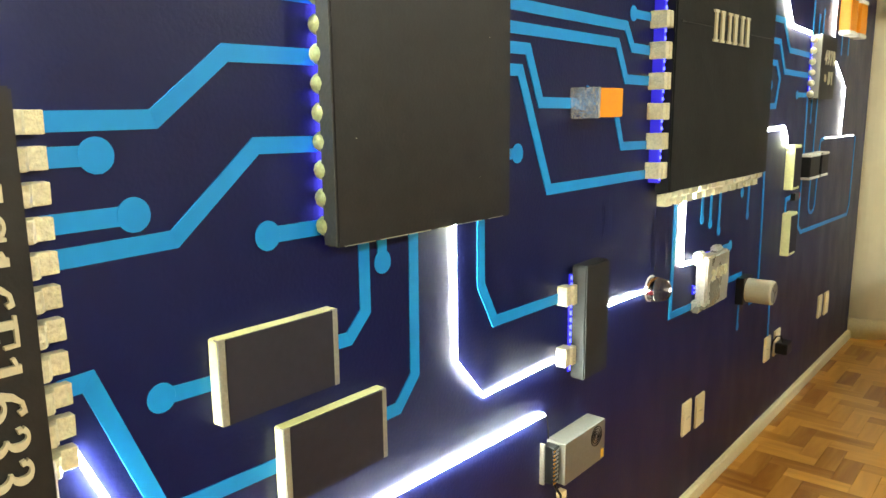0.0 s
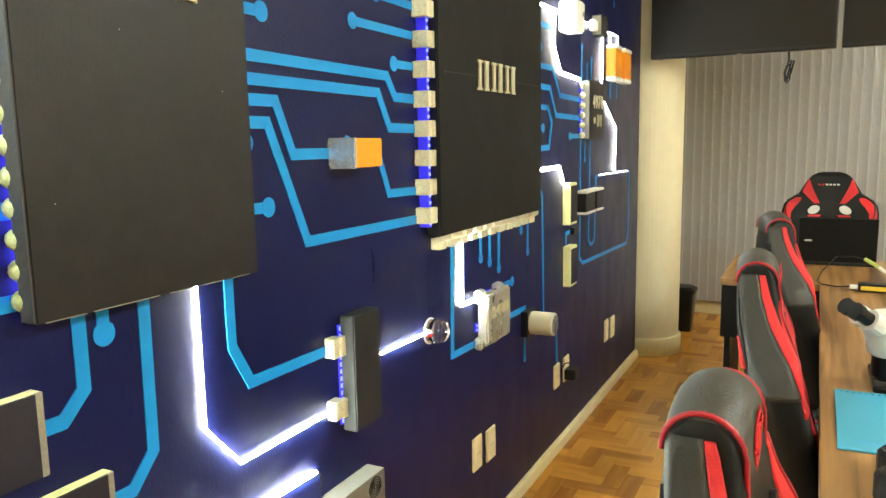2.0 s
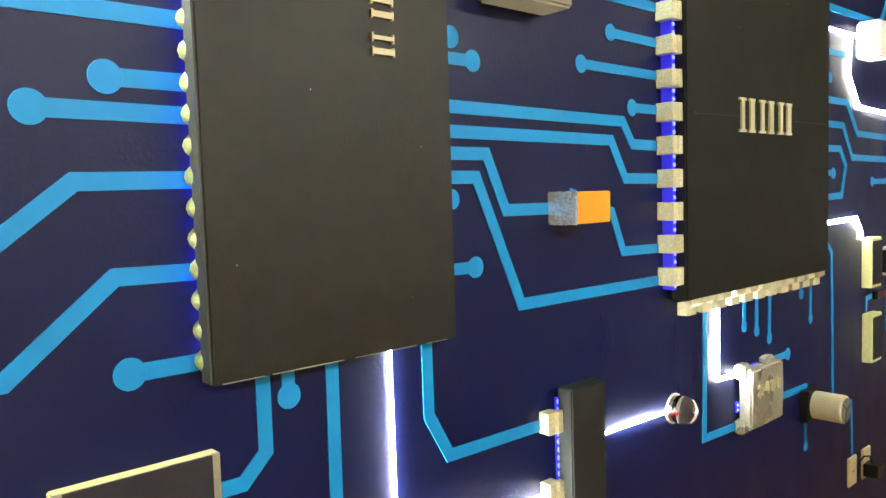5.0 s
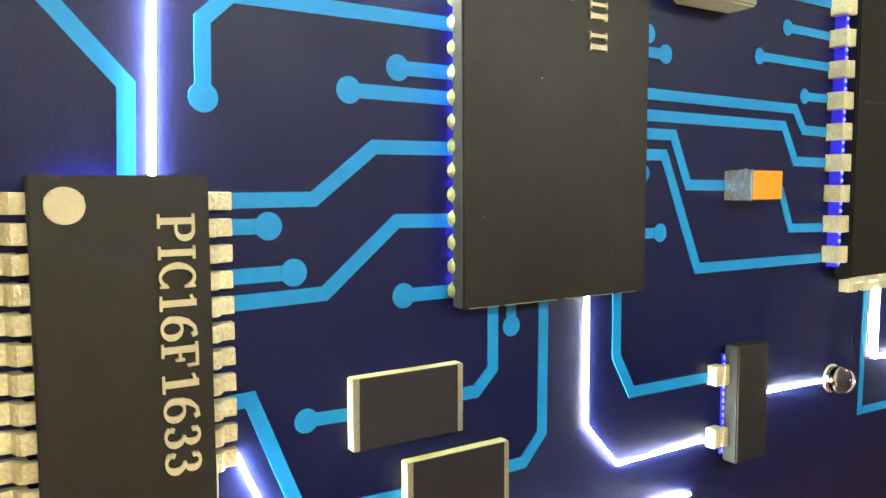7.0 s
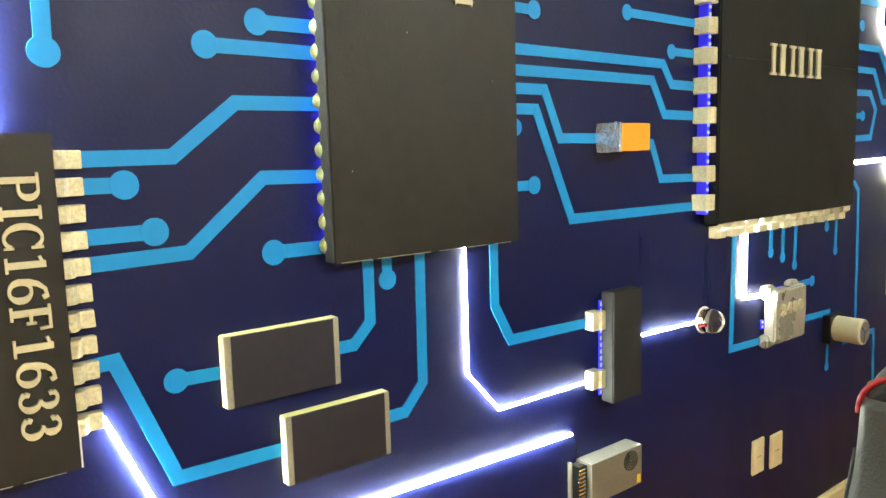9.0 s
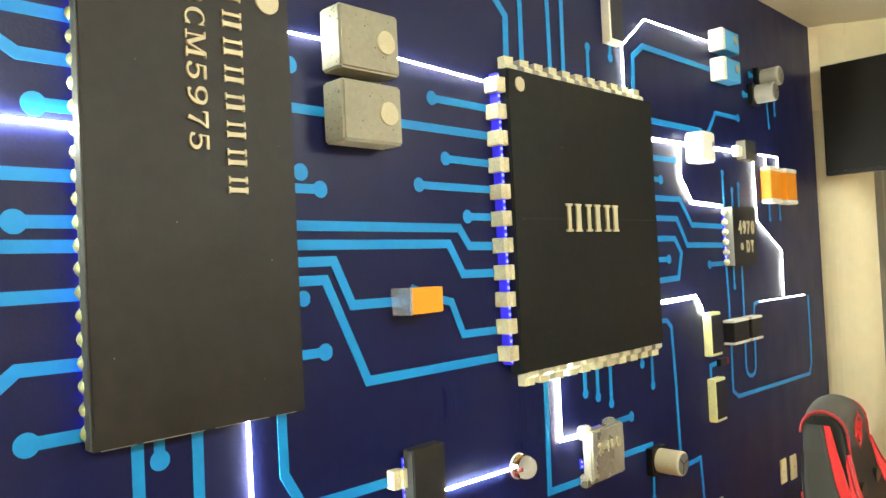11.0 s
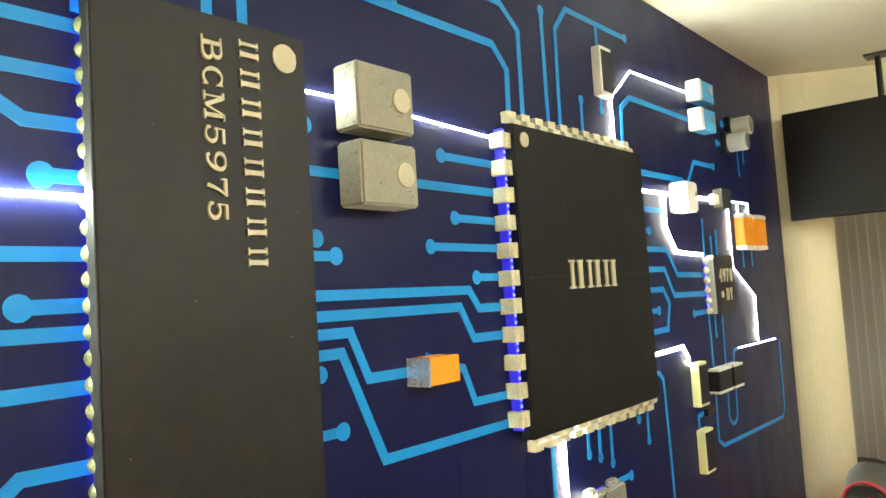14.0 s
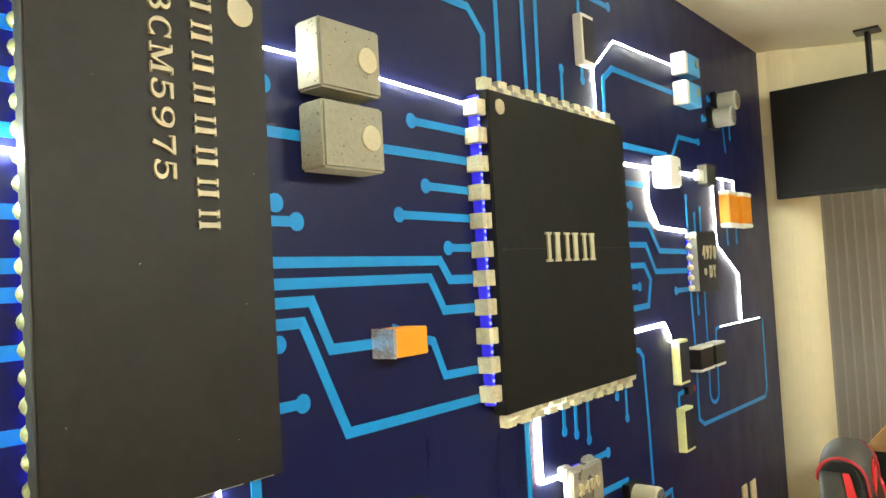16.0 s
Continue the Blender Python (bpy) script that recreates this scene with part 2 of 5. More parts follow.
def rough_block(x0, x1, y0, y1, z0, z1, bevel, step, amount, seed=0):
    """A hand-cut block of foam: cut into a grid, with slightly wavy faces."""
    b = block(x0, x1, y0, y1, z0, z1)
    nx, nz = max(1, int(abs(x1 - x0) / step)), max(1, int(abs(z1 - z0) / step))
    for axis, n, lo, hi in ((0, nx, x0, x1), (2, nz, z0, z1)):
        for i in range(1, n):
            co = [0, 0, 0]
            co[axis] = lo + (hi - lo) * i / n
            no = [0, 0, 0]
            no[axis] = 1
            bmesh.ops.bisect_plane(b, geom=b.verts[:] + b.edges[:] + b.faces[:], plane_co=co, plane_no=no)
    sharp = [e for e in b.edges if len(e.link_faces) == 2 and e.calc_face_angle(0) > 0.5]
    bmesh.ops.bevel(b, geom=sharp, offset=bevel, segments=2, affect="EDGES")
    for v in b.verts:
        v.co += noise.noise_vector(v.co * 24 + Vector((seed * 3.1, 0, seed))) * amount
    return b


def disc(x, z, r, y0, y1, seg=28, squash=1.0):
    """A flat round button that faces -y, from y0 to y1."""
    b = bmesh.new()
    bmesh.ops.create_cone(b, cap_ends=True, segments=seg, radius1=r, radius2=r, depth=abs(y1 - y0))
    b.transform(Matrix.Translation((x, (y0 + y1) / 2, z)) @ Matrix.Rotation(radians(90), 4, "X"))
    edges = [e for e in b.edges if len(e.link_faces) == 2 and e.calc_face_angle(0) > 1]
    bmesh.ops.bevel(b, geom=edges, offset=min(0.0012, abs(y1 - y0) * 0.3), segments=1, affect="EDGES")
    return b


def ball(x, y, z, r, sub=2):
    b = bmesh.new()
    bmesh.ops.create_icosphere(b, subdivisions=sub, radius=r)
    b.transform(Matrix.Translation((x, y, z)))
    return b


def strip(points, width, y0, y1):
    """A band of even width with mitred bends on the wall, from y0 to y1."""
    b = bmesh.new()
    pts = [Vector(p) for p in points]
    rows = []
    for i, p in enumerate(pts):
        d0 = (p - pts[i - 1]).normalized() if i else (pts[1] - p).normalized()
        d1 = (pts[i + 1] - p).normalized() if i < len(pts) - 1 else d0
        n = Vector((-d0.y - d1.y, d0.x + d1.x)).normalized()
        n /= max(0.5, n.dot(Vector((-d0.y, d0.x))))
        rows.append([b.verts.new((q.x, y, q.y)) for y in (y0, y1) for q in (p + n * width / 2, p - n * width / 2)])
    for a, c in zip(rows, rows[1:]):
        b.faces.new((a[0], a[1], c[1], c[0]))
        b.faces.new((a[3], a[2], c[2], c[3]))
        b.faces.new((a[2], a[0], c[0], c[2]))
        b.faces.new((a[1], a[3], c[3], c[1]))
    b.faces.new((rows[0][0], rows[0][2], rows[0][3], rows[0][1]))
    b.faces.new((rows[-1][1], rows[-1][3], rows[-1][2], rows[-1][0]))
    bmesh.ops.recalc_face_normals(b, faces=b.faces[:])
    return b


def join(bm, other):
    me = bpy.data.meshes.new("tmp")
    other.to_mesh(me)
    other.free()
    bm.from_mesh(me)
    bpy.data.meshes.remove(me)
    return bm


def tube(points, r, seg=8, closed=False):
    """A round cord along smooth points."""
    b = bmesh.new()
    pts = [Vector(p) for p in points]
    n = len(pts)
    rings = []
    up = Vector((0.13, 0.21, 0.97))
    for i, p in enumerate(pts):
        d = (pts[(i + 1) % n] - pts[i - 1]) if closed or 0 < i < n - 1 else (pts[1] - pts[0] if i == 0 else pts[-1] - pts[-2])
        d.normalize()
        side = d.cross(up)
        if side.length < 0.1:
            side = d.cross(Vector((1, 0, 0)))
        side.normalize()
        top = side.cross(d)
        rings.append([b.verts.new(p + (side * math.cos(a) + top * math.sin(a)) * r) for a in (2 * math.pi * k / seg for k in range(seg))])
    for i in range(n if closed else n - 1):
        a, c = rings[i], rings[(i + 1) % n]
        for k in range(seg):
            b.faces.new((a[k], a[(k + 1) % seg], c[(k + 1) % seg], c[k]))
    if not closed:
        b.faces.new(rings[0][::-1])
        b.faces.new(rings[-1])
    bmesh.ops.recalc_face_normals(b, faces=b.faces[:])
    return b


def loft(sections, cap=True):
    """A skin over rings of points of equal count."""
    b = bmesh.new()
    rings = [[b.verts.new(p) for p in ring] for ring in sections]
    n = len(rings[0])
    for a, c in zip(rings, rings[1:]):
        for k in range(n):
            b.faces.new((a[k], a[(k + 1) % n], c[(k + 1) % n], c[k]))
    if cap:
        b.faces.new(rings[0][::-1])
        b.faces.new(rings[-1])
    bmesh.ops.recalc_face_normals(b, faces=b.faces[:])
    return b


def lathe(profile, x, y, z, seg=24, axis="Z"):
    b = loft([[(r * math.cos(a), r * math.sin(a), h) for a in (2 * math.pi * k / seg for k in range(seg))] for r, h in profile])
    if axis == "Y":
        b.transform(Matrix.Rotation(radians(90), 4, "X"))
    b.transform(Matrix.Translation((x, y, z)))
    return b


def letter_bm(ch, size, depth):
    cu = bpy.data.curves.new("glyph", "FONT")
    cu.body, cu.size, cu.extrude, cu.offset, cu.resolution_u = ch, size, depth / 2, size * 0.040, 4
    cu.align_x, cu.align_y = "CENTER", "CENTER"
    ob = bpy.data.objects.new("glyph", cu)
    me = bpy.data.meshes.new_from_object(ob)
    b = bmesh.new()
    b.from_mesh(me)
    bpy.data.objects.remove(ob)
    bpy.data.curves.remove(cu)
    bpy.data.meshes.remove(me)
    lo = [min(v.co[k] for v in b.verts) for k in range(3)]
    hi = [max(v.co[k] for v in b.verts) for k in range(3)]
    b.transform(Matrix.Translation([-(p + q) / 2 for p, q in zip(lo, hi)]))
    return b, hi[0] - lo[0], hi[1] - lo[1]


def ribbon(points, y, depth):
    """A flat raised stroke through points of (x, z, width), its face at -depth and shifted by y."""
    b = bmesh.new()
    pts = [Vector(p[:2]) for p in points]
    rows = []
    for i, p in enumerate(pts):
        d = (pts[min(i + 1, len(pts) - 1)] - pts[max(i - 1, 0)]).normalized()
        n = Vector((-d.y, d.x)) * points[i][2] / 2
        rows.append([b.verts.new((q.x, v, q.y)) for v in (depth / 2, -depth / 2 - y) for q in (p + n, p - n)])
    for a, c in zip(rows, rows[1:]):
        for i, j in ((0, 1), (3, 2), (2, 0), (1, 3)):
            b.faces.new((a[i], a[j], c[j], c[i]))
    b.faces.new((rows[0][0], rows[0][2], rows[0][3], rows[0][1]))
    b.faces.new((rows[-1][1], rows[-1][3], rows[-1][2], rows[-1][0]))
    bmesh.ops.recalc_face_normals(b, faces=b.faces[:])
    return b


FAT, THIN = 0.185, 0.075


def bow(cx, cz, rx, rz, a0, a1, n=18):
    """A round stroke, heavy at its sides and thin at its top and bottom."""
    out = []
    for k in range(n + 1):
        a = radians(a0 + (a1 - a0) * k / n)
        out.append((cx + rx * math.cos(a), cz + rz * math.sin(a), THIN + (FAT - THIN) * math.cos(a) ** 2))
    return out


def bar(x0, z0, x1, z1, w):
    return [(x0, z0, w), (x1, z1, w)]


def stem(x, foot=True, head=True):
    out = [bar(x, 0.01, x, 0.99, FAT)]
    if foot:
        out.append(bar(x - 0.19, 0.035, x + 0.19, 0.035, 0.07))
    if head:
        out.append(bar(x - 0.19, 0.965, x + 0.19, 0.965, 0.07))
    return out


SIX = [bow(0.36, 0.305, 0.245, 0.265, 0, 360, 28), [(0.115, 0.32, 0.17), (0.13, 0.52, 0.18), (0.20, 0.74, 0.15), (0.34, 0.91, 0.10), (0.58, 0.965, 0.07)], bar(0.53, 0.93, 0.57, 0.84, 0.13)]
GLYPHS = {
    "I": (0.42, stem(0.21)),
    "P": (0.74, stem(0.21) + [bar(0.21, 0.965, 0.46, 0.965, THIN), bar(0.21, 0.49, 0.46, 0.49, THIN), bow(0.44, 0.727, 0.22, 0.238, 90, -90)]),
    "B": (0.78, stem(0.21) + [bar(0.21, 0.965, 0.46, 0.965, THIN), bar(0.21, 0.515, 0.46, 0.515, THIN), bar(0.21, 0.037, 0.46, 0.037, THIN), bow(0.43, 0.74, 0.20, 0.225, 90, -90), bow(0.44, 0.276, 0.25, 0.239, 90, -90)]),
    "C": (0.80, [bow(0.43, 0.50, 0.33, 0.46, 42, 318, 28), bar(0.70, 0.98, 0.70, 0.68, 0.08), bar(0.70, 0.02, 0.70, 0.26, 0.06)]),
    "F": (0.74, stem(0.21) + [bar(0.21, 0.965, 0.70, 0.965, 0.08), bar(0.66, 0.965, 0.68, 0.70, 0.08), bar(0.21, 0.50, 0.52, 0.50, THIN), bar(0.50, 0.62, 0.50, 0.38, 0.075)]),
    "M": (1.0, [bar(0.17, 0.01, 0.17, 0.98, 0.085), bar(0.82, 0.01, 0.82, 0.99, FAT), bar(0.19, 0.98, 0.50, 0.08, FAT), bar(0.50, 0.08, 0.79, 0.98, 0.085), bar(0.02, 0.035, 0.33, 0.035, 0.07), bar(0.64, 0.035, 0.99, 0.035, 0.07), bar(0.02, 0.965, 0.22, 0.965, 0.07), bar(0.78, 0.965, 0.99, 0.965, 0.07)]),
    "1": (0.50, [bar(0.27, 0.01, 0.27, 0.99, FAT), bar(0.04, 0.035, 0.48, 0.035, 0.07), bar(0.27, 0.93, 0.04, 0.84, 0.08)]),
    "3": (0.68, [bow(0.31, 0.755, 0.215, 0.21, 150, -90), bow(0.30, 0.285, 0.265, 0.25, 90, -150), bar(0.12, 0.86, 0.15, 0.76, 0.13), bar(0.07, 0.16, 0.12, 0.27, 0.13)]),
    "5": (0.68, [bar(0.12, 0.925, 0.60, 0.925, 0.13), bar(0.14, 0.95, 0.11, 0.50, 0.07), bow(0.30, 0.315, 0.26, 0.275, 135, -150), bar(0.07, 0.14, 0.12, 0.26, 0.13)]),
    "6": (0.70, SIX),
    "7": (0.66, [bar(0.05, 0.92, 0.64, 0.92, 0.14), [(0.61, 0.93, 0.08), (0.42, 0.55, 0.12), (0.27, 0.01, 0.19)], bar(0.07, 0.95, 0.07, 0.70, 0.07)]),
    "9": (0.70, [[(0.70 - x, 1 - z, w) for x, z, w in line] for line in SIX]),
}


def serif_letters(text, x, spans, height, y, depth, parent, mat):
    """Raised letters with serifs that run down a face, heads to +x; each has the span of heights that it fills."""
    for ch, (z0, z1) in zip(text, spans):
        wide, lines = GLYPHS[ch]
        b = bmesh.new()
        for k, line in enumerate(lines):
            join(b, ribbon([((px / wide - 0.5) * (z0 - z1), (pz - 0.5) * height, w * height) for px, pz, w in line], 0.00025 * k, depth))
        b.transform(Matrix.Translation((x, y, (z0 + z1) / 2)) @ Matrix.Rotation(radians(90), 4, "Y"))
        part("letter", b, mat, parent, "raised cream letter")


def letters(text, x, z, pitch, height, y, depth, parent, mat):
    """Upright raised letters on a face that looks to -y."""
    for k, ch in enumerate(text):
        b, w, h = letter_bm(ch, height * 1.35, depth)
        b.transform(Matrix.Diagonal((min(pitch * 0.72 / w, 1.25 * height / h), height / h, 1, 1)))
        b.transform(Matrix.Rotation(radians(90), 4, "X"))
        b.transform(Matrix.Translation((x + k * pitch, y, z)))
        part("letter", b, mat, parent, "raised cream letter")


def letter_bars(count, x, z, pitch, height, y, depth, parent, mat, down=True, width=None):
    """Plain raised bars of a word's size, two uprights with feet for each sign."""
    wide = width or pitch * 0.66
    for k in range(count):
        b = bmesh.new()
        for u, t in ((-0.30, 0.085), (0.26, 0.125)):
            block((u - t) * wide, (u + t) * wide, -depth / 2, depth / 2, -height / 2, height / 2, bm=b)
            for v in (-0.46, 0.46):
                block((u - 0.19) * wide, (u + 0.19) * wide, -depth / 2 + 0.0004, depth / 2 - 0.0004, (v - 0.04) * height, (v + 0.04) * height, bm=b)
        if down:
            b.transform(Matrix.Rotation(radians(90), 4, "Y"))
        b.transform(Matrix.Translation((x, y, z - k * pitch) if down else (x + k * pitch, y, z)))
        part("lettering_bar", b, mat, parent, "raised cream bar")


# ---- the room ----
XL, XR, YF, HC = -2.4, 6.4, -4.6, 2.70
WALL_END = 4.965
wall = tagged(part("wall_north", block(XL, WALL_END, 0, 0.18, 0, HC), NAVY), "navy blue satin painted wall with circuit artwork", "wall", kind="structure")
tagged(part("wall_north_recess", block(WALL_END, XR, 0.25, 0.4, 0, HC), CREAM), "cream painted wall behind the column", "wall", kind="structure")
tagged(part("wall_east", block(XR, XR + 0.15, YF, 0.4, 0, HC), CREAM), "cream painted end wall behind the blinds", "wall", kind="structure")
tagged(part("wall_west", block(XL - 0.15, XL, YF, 0.18, 0, HC), CREAM), "cream painted plain wall", "wall", kind="structure")
tagged(part("wall_south", block(XL - 0.15, XR + 0.15, YF - 0.15, YF, 0, HC), CREAM), "cream painted plain long wall", "wall", kind="structure")
tagged(part("ceiling", block(XL - 0.15, XR + 0.15, YF - 0.15, 0.4, HC, HC + 0.12), CEIL), "white painted plaster ceiling", "ceiling", kind="structure")
foot = [(4.960, 0.02), (5.29, -0.60), (5.29, YF), (5.60, YF), (5.60, 0.02)]
tagged(part("beam", loft([[(x, y, z) for x, y in foot] for z in (2.22, HC)]), CREAM), "cream painted ceiling beam over the column", "beam", kind="structure")
floor = tagged(part("floor", block(XL, XR, YF, 0.4, -0.1, -0.006), JOINT), "brown oak parquet floor in herringbone", "floor", kind="structure")

# rounded column at the end of the blue wall
CX, CY, CR = 5.205, -0.010, 0.215
column = thing("column", "round cream painted column at the wall end", "column", kind="structure")
part("shaft", lathe([(CR, 0), (CR, HC)], CX, CY, 0, 48), CREAM, column, smooth=False)
part("base_moulding", lathe([(CR + 0.016, 0), (CR + 0.016, 0.105), (CR + 0.008, 0.115), (CR, 0.116)], CX, CY, 0, 48), SKIRT, column)
for f in column.children[0].data.polygons:
    f.use_smooth = len(f.vertices) == 4

prof = [(0, 0), (-0.021, 0), (-0.021, 0.012), (-0.017, 0.038), (-0.009, 0.046), (0, 0.048)]
b = loft([[(x, y, z) for y, z in prof] for x in (XL, WALL_END + 0.01)])
tagged(part("baseboard", b, SKIRT), "cream wooden skirting along the blue wall", "skirting", kind="structure")
tagged(part("baseboard_east", block(XR - 0.02, XR, YF, 0.25, 0, 0.09, 0.004), SKIRT), "cream skirting under the blinds", "skirting", kind="structure")

# ceiling tube lamps, unseen and assumed; the single-tube one added to brighten the blinds
for lx, ly, tubes in ((-0.9, -3.2, 2), (1.3, -3.2, 2), (3.5, -3.0, 2), (5.8, -2.2, 1)):
    lamp = thing("tube_lamp", "white ceiling lamp with %s" % ("two lit tubes" if tubes == 2 else "one added unseen tube"), "ceiling lamp", "ceiling lamps")
    part("tray", block(lx - 0.62, lx + 0.62, ly - 0.08, ly + 0.08, HC - 0.045, HC - 0.001, 0.004), WHITEFOAM, lamp)
    for dy in ((-0.045, 0.045) if tubes == 2 else (0.0,)):
        b = lathe([(0.015, -0.58), (0.015, 0.58)], 0, 0, 0, 12)
        b.transform(Matrix.Translation((lx, ly + dy, HC - 0.075)) @ Matrix.Rotation(radians(90), 4, "Y"))
        part("tube", b, PANEL, lamp, "lit white tube")
        for e in (-0.60, 0.60):
            part("holder", block(lx + e - 0.018, lx + e + 0.018, ly + dy - 0.015, ly + dy + 0.015, HC - 0.095, HC - 0.044, 0.003), WHITEFOAM, lamp)

# ---- circuit traces on the wall ----
WALLGROUP = "blue traces on the wall"


def bands(points, width, depth):
    """The pieces of a bent vinyl band, cut at its mitred bends, each lapping a little over the last."""
    whole = strip(points, width, 0.0, -depth)
    whole.verts.ensure_lookup_table()
    corners = [[v.co.copy() for v in whole.verts[4 * i:4 * i + 4]] for i in range(len(points))]
    whole.free()
    out = []
    for i, (p, q) in enumerate(zip(corners, corners[1:])):
        b = bmesh.new()
        lap = Vector((0, -0.0003 * (i % 2), 0))
        u, v = ([b.verts.new(c + (lap if k > 1 else Vector())) for k, c in enumerate(end)] for end in (p, q))
        for m, n in ((0, 1), (3, 2), (2, 0), (1, 3)):
            b.faces.new((u[m], u[n], v[n], v[m]))
        b.faces.new((u[0], u[2], u[3], u[1]))
        b.faces.new((v[1], v[3], v[2], v[0]))
        bmesh.ops.recalc_face_normals(b, faces=b.faces[:])
        out.append(b)
    return out


def trace(points, width=0.024, dot=None):
    """A flat blue vinyl trace, with a round pad at its first or last point where dot is given."""
    ob = thing("circuit_trace", "light blue vinyl circuit trace on the navy wall", "wall decal", WALLGROUP)
    for b in bands(points, width, 0.0022):
        part("band", b, BLUE, ob)
    if dot is not None:
        x, z = points[0 if dot == 0 else -1]
        part("pad", disc(x, z, width * 0.92, -0.0012, -0.0027), BLUE, ob)
        tagged(ob, "light blue vinyl circuit trace ending in a round pad")
    return ob


# between the two tall chips on the near end
trace([(0.545, 1.332), (0.691, 1.333), (0.800, 1.419), (0.955, 1.420)])
trace([(0.615, 1.292), (0.545, 1.292)], dot=0)
trace([(0.655, 1.217), (0.545, 1.216)], dot=0)
trace([(0.545, 1.175), (0.707, 1.179), (0.842, 1.294), (0.955, 1.292)])
trace([(0.854, 1.164), (0.960, 1.164)], dot=0)
trace([(0.755, 1.510), (0.955, 1.508)], dot=0)
trace([(0.846, 1.553), (0.956, 1.553)], dot=0)
trace([(0.521, 1.484), (0.523, 1.597), (0.565, 1.637), (0.955, 1.637)], dot=0)
trace([(0.200, 1.738), (0.416, 1.495), (0.412, 1.360)], 0.025)
trace([(0.600, 1.998), (0.640, 2.019), (0.955, 2.020)])
trace([(0.560, 1.988), (0.640, 1.934), (0.955, 1.934)])
trace([(0.660, 1.947), (0.780, 1.901), (0.860, 1.851), (0.955, 1.851)])
trace([(0.885, 1.764), (0.955, 1.764)], dot=0)
trace([(0.950, 2.333), (0.950, 2.045)])
# under the tall chip
trace([(1.046, 1.150), (1.046, 1.010), (1.007, 0.971), (0.940, 0.971)])
trace([(1.089, 1.087), (1.089, 1.150)], 0.022, dot=0)
trace([(1.169, 1.150), (1.167, 0.864), (1.120, 0.812), (1.045, 0.811)])
trace([(1.369, 1.150), (1.370, 0.992), (1.417, 0.908), (1.690, 0.905)])
trace([(0.671, 0.973), (0.750, 0.971)], 0.022, dot=0)
trace([(0.545, 1.021), (0.580, 1.023), (0.662, 0.811), (0.850, 0.808)])
# between the tall chip and the large square one
trace([(1.390, 1.549), (1.975, 1.544), (2.014, 1.493), (2.150, 1.491)])
trace([(1.390, 1.504), (1.930, 1.500), (1.983, 1.414), (2.150, 1.412)])
trace([(1.390, 1.464), (1.532, 1.464), (1.583, 1.355), (1.720, 1.354)])
trace([(1.390, 1.420), (1.504, 1.420), (1.622, 1.165), (2.150, 1.164)])
trace([(1.496, 1.251), (1.390, 1.251)], 0.022, dot=0)
trace([(1.502, 1.635), (1.390, 1.635)], 0.022, dot=0)
trace([(1.448, 1.673), (1.390, 1.673)], 0.022, dot=0)
trace([(1.441, 1.380), (1.390, 1.380)], 0.020, dot=0)
trace([(1.430, 1.921), (1.390, 1.922)], 0.022, dot=0)
trace([(1.780, 1.385), (1.900, 1.346), (1.930, 1.339), (1.972, 1.246), (2.150, 1.243)], 0.022)
trace([(1.890, 1.902), (2.140, 1.900)], 0.021, dot=0)
trace([(1.933, 1.738), (2.140, 1.735)], 0.021, dot=0)
trace([(1.826, 1.660), (2.140, 1.658)], 0.021, dot=0)
trace([(2.012, 1.577), (2.140, 1.577)], 0.021, dot=0)
trace([(1.690, 1.820), (2.140, 1.818)], 0.023)
trace([(1.390, 1.822), (1.530, 1.821)], 0.023)
# above the chips
trace([(1.200, 2.636), (1.200, 2.073)])
trace([(1.282, 2.072), (1.283, 2.205), (1.335, 2.263), (1.452, 2.265), (2.160, 2.265), (2.228, 2.200), (2.222, 2.044)])
trace([(1.640, 2.385), (1.690, 2.369), (1.742, 2.323), (1.742, 2.272)], 0.022)
trace([(1.750, 2.416), (2.212, 2.404), (2.303, 2.338), (2.300, 2.043)], 0.022)
trace([(2.448, 2.441), (2.449, 2.042)], 0.020, dot=0)
trace([(3.063, 2.490), (2.611, 2.488), (2.532, 2.401), (2.522, 2.041)], 0.020, dot=0)
trace([(2.826, 2.483), (2.824, 2.380)], 0.018)
trace([(2.676, 2.182), (2.672, 2.040)], 0.018, dot=0)
trace([(2.824, 2.169), (2.826, 2.215)], 0.018, dot=0)
trace([(2.976, 2.037), (2.986, 2.203), (3.063, 2.254), (3.674, 2.255)], 0.022)
# beyond the large square chip
trace([(3.011, 1.967), (3.537, 1.969)], 0.024)
trace([(3.923, 2.066), (3.680, 2.063), (3.616, 1.988), (3.558, 1.933)], 0.020, dot=0)
trace([(3.011, 1.822), (3.285, 1.823)], 0.022)
trace([(3.149, 1.738), (3.011, 1.738)], 0.020, dot=0)
trace([(3.011, 1.665), (3.299, 1.665), (3.394, 1.561), (3.713, 1.555)], 0.022)
trace([(3.011, 1.586), (3.264, 1.585), (3.345, 1.477), (3.713, 1.472)], 0.022)
trace([(3.011, 1.505), (3.238, 1.505), (3.290, 1.446), (3.254, 1.346), (3.011, 1.339)], 0.022)
trace([(3.181, 1.423), (3.011, 1.424)], 0.020, dot=0)
trace([(3.540, 1.390), (3.713, 1.391)], 0.020, dot=0)
trace([(3.011, 1.190), (3.138, 1.183), (3.172, 1.155), (3.183, 0.930), (3.189, 0.665)], 0.018)
trace([(3.708, 1.386), (3.715, 1.100), (3.705, 0.822), (3.761, 0.789), (4.672, 0.768), (4.708, 0.816), (4.716, 1.185)], 0.018)
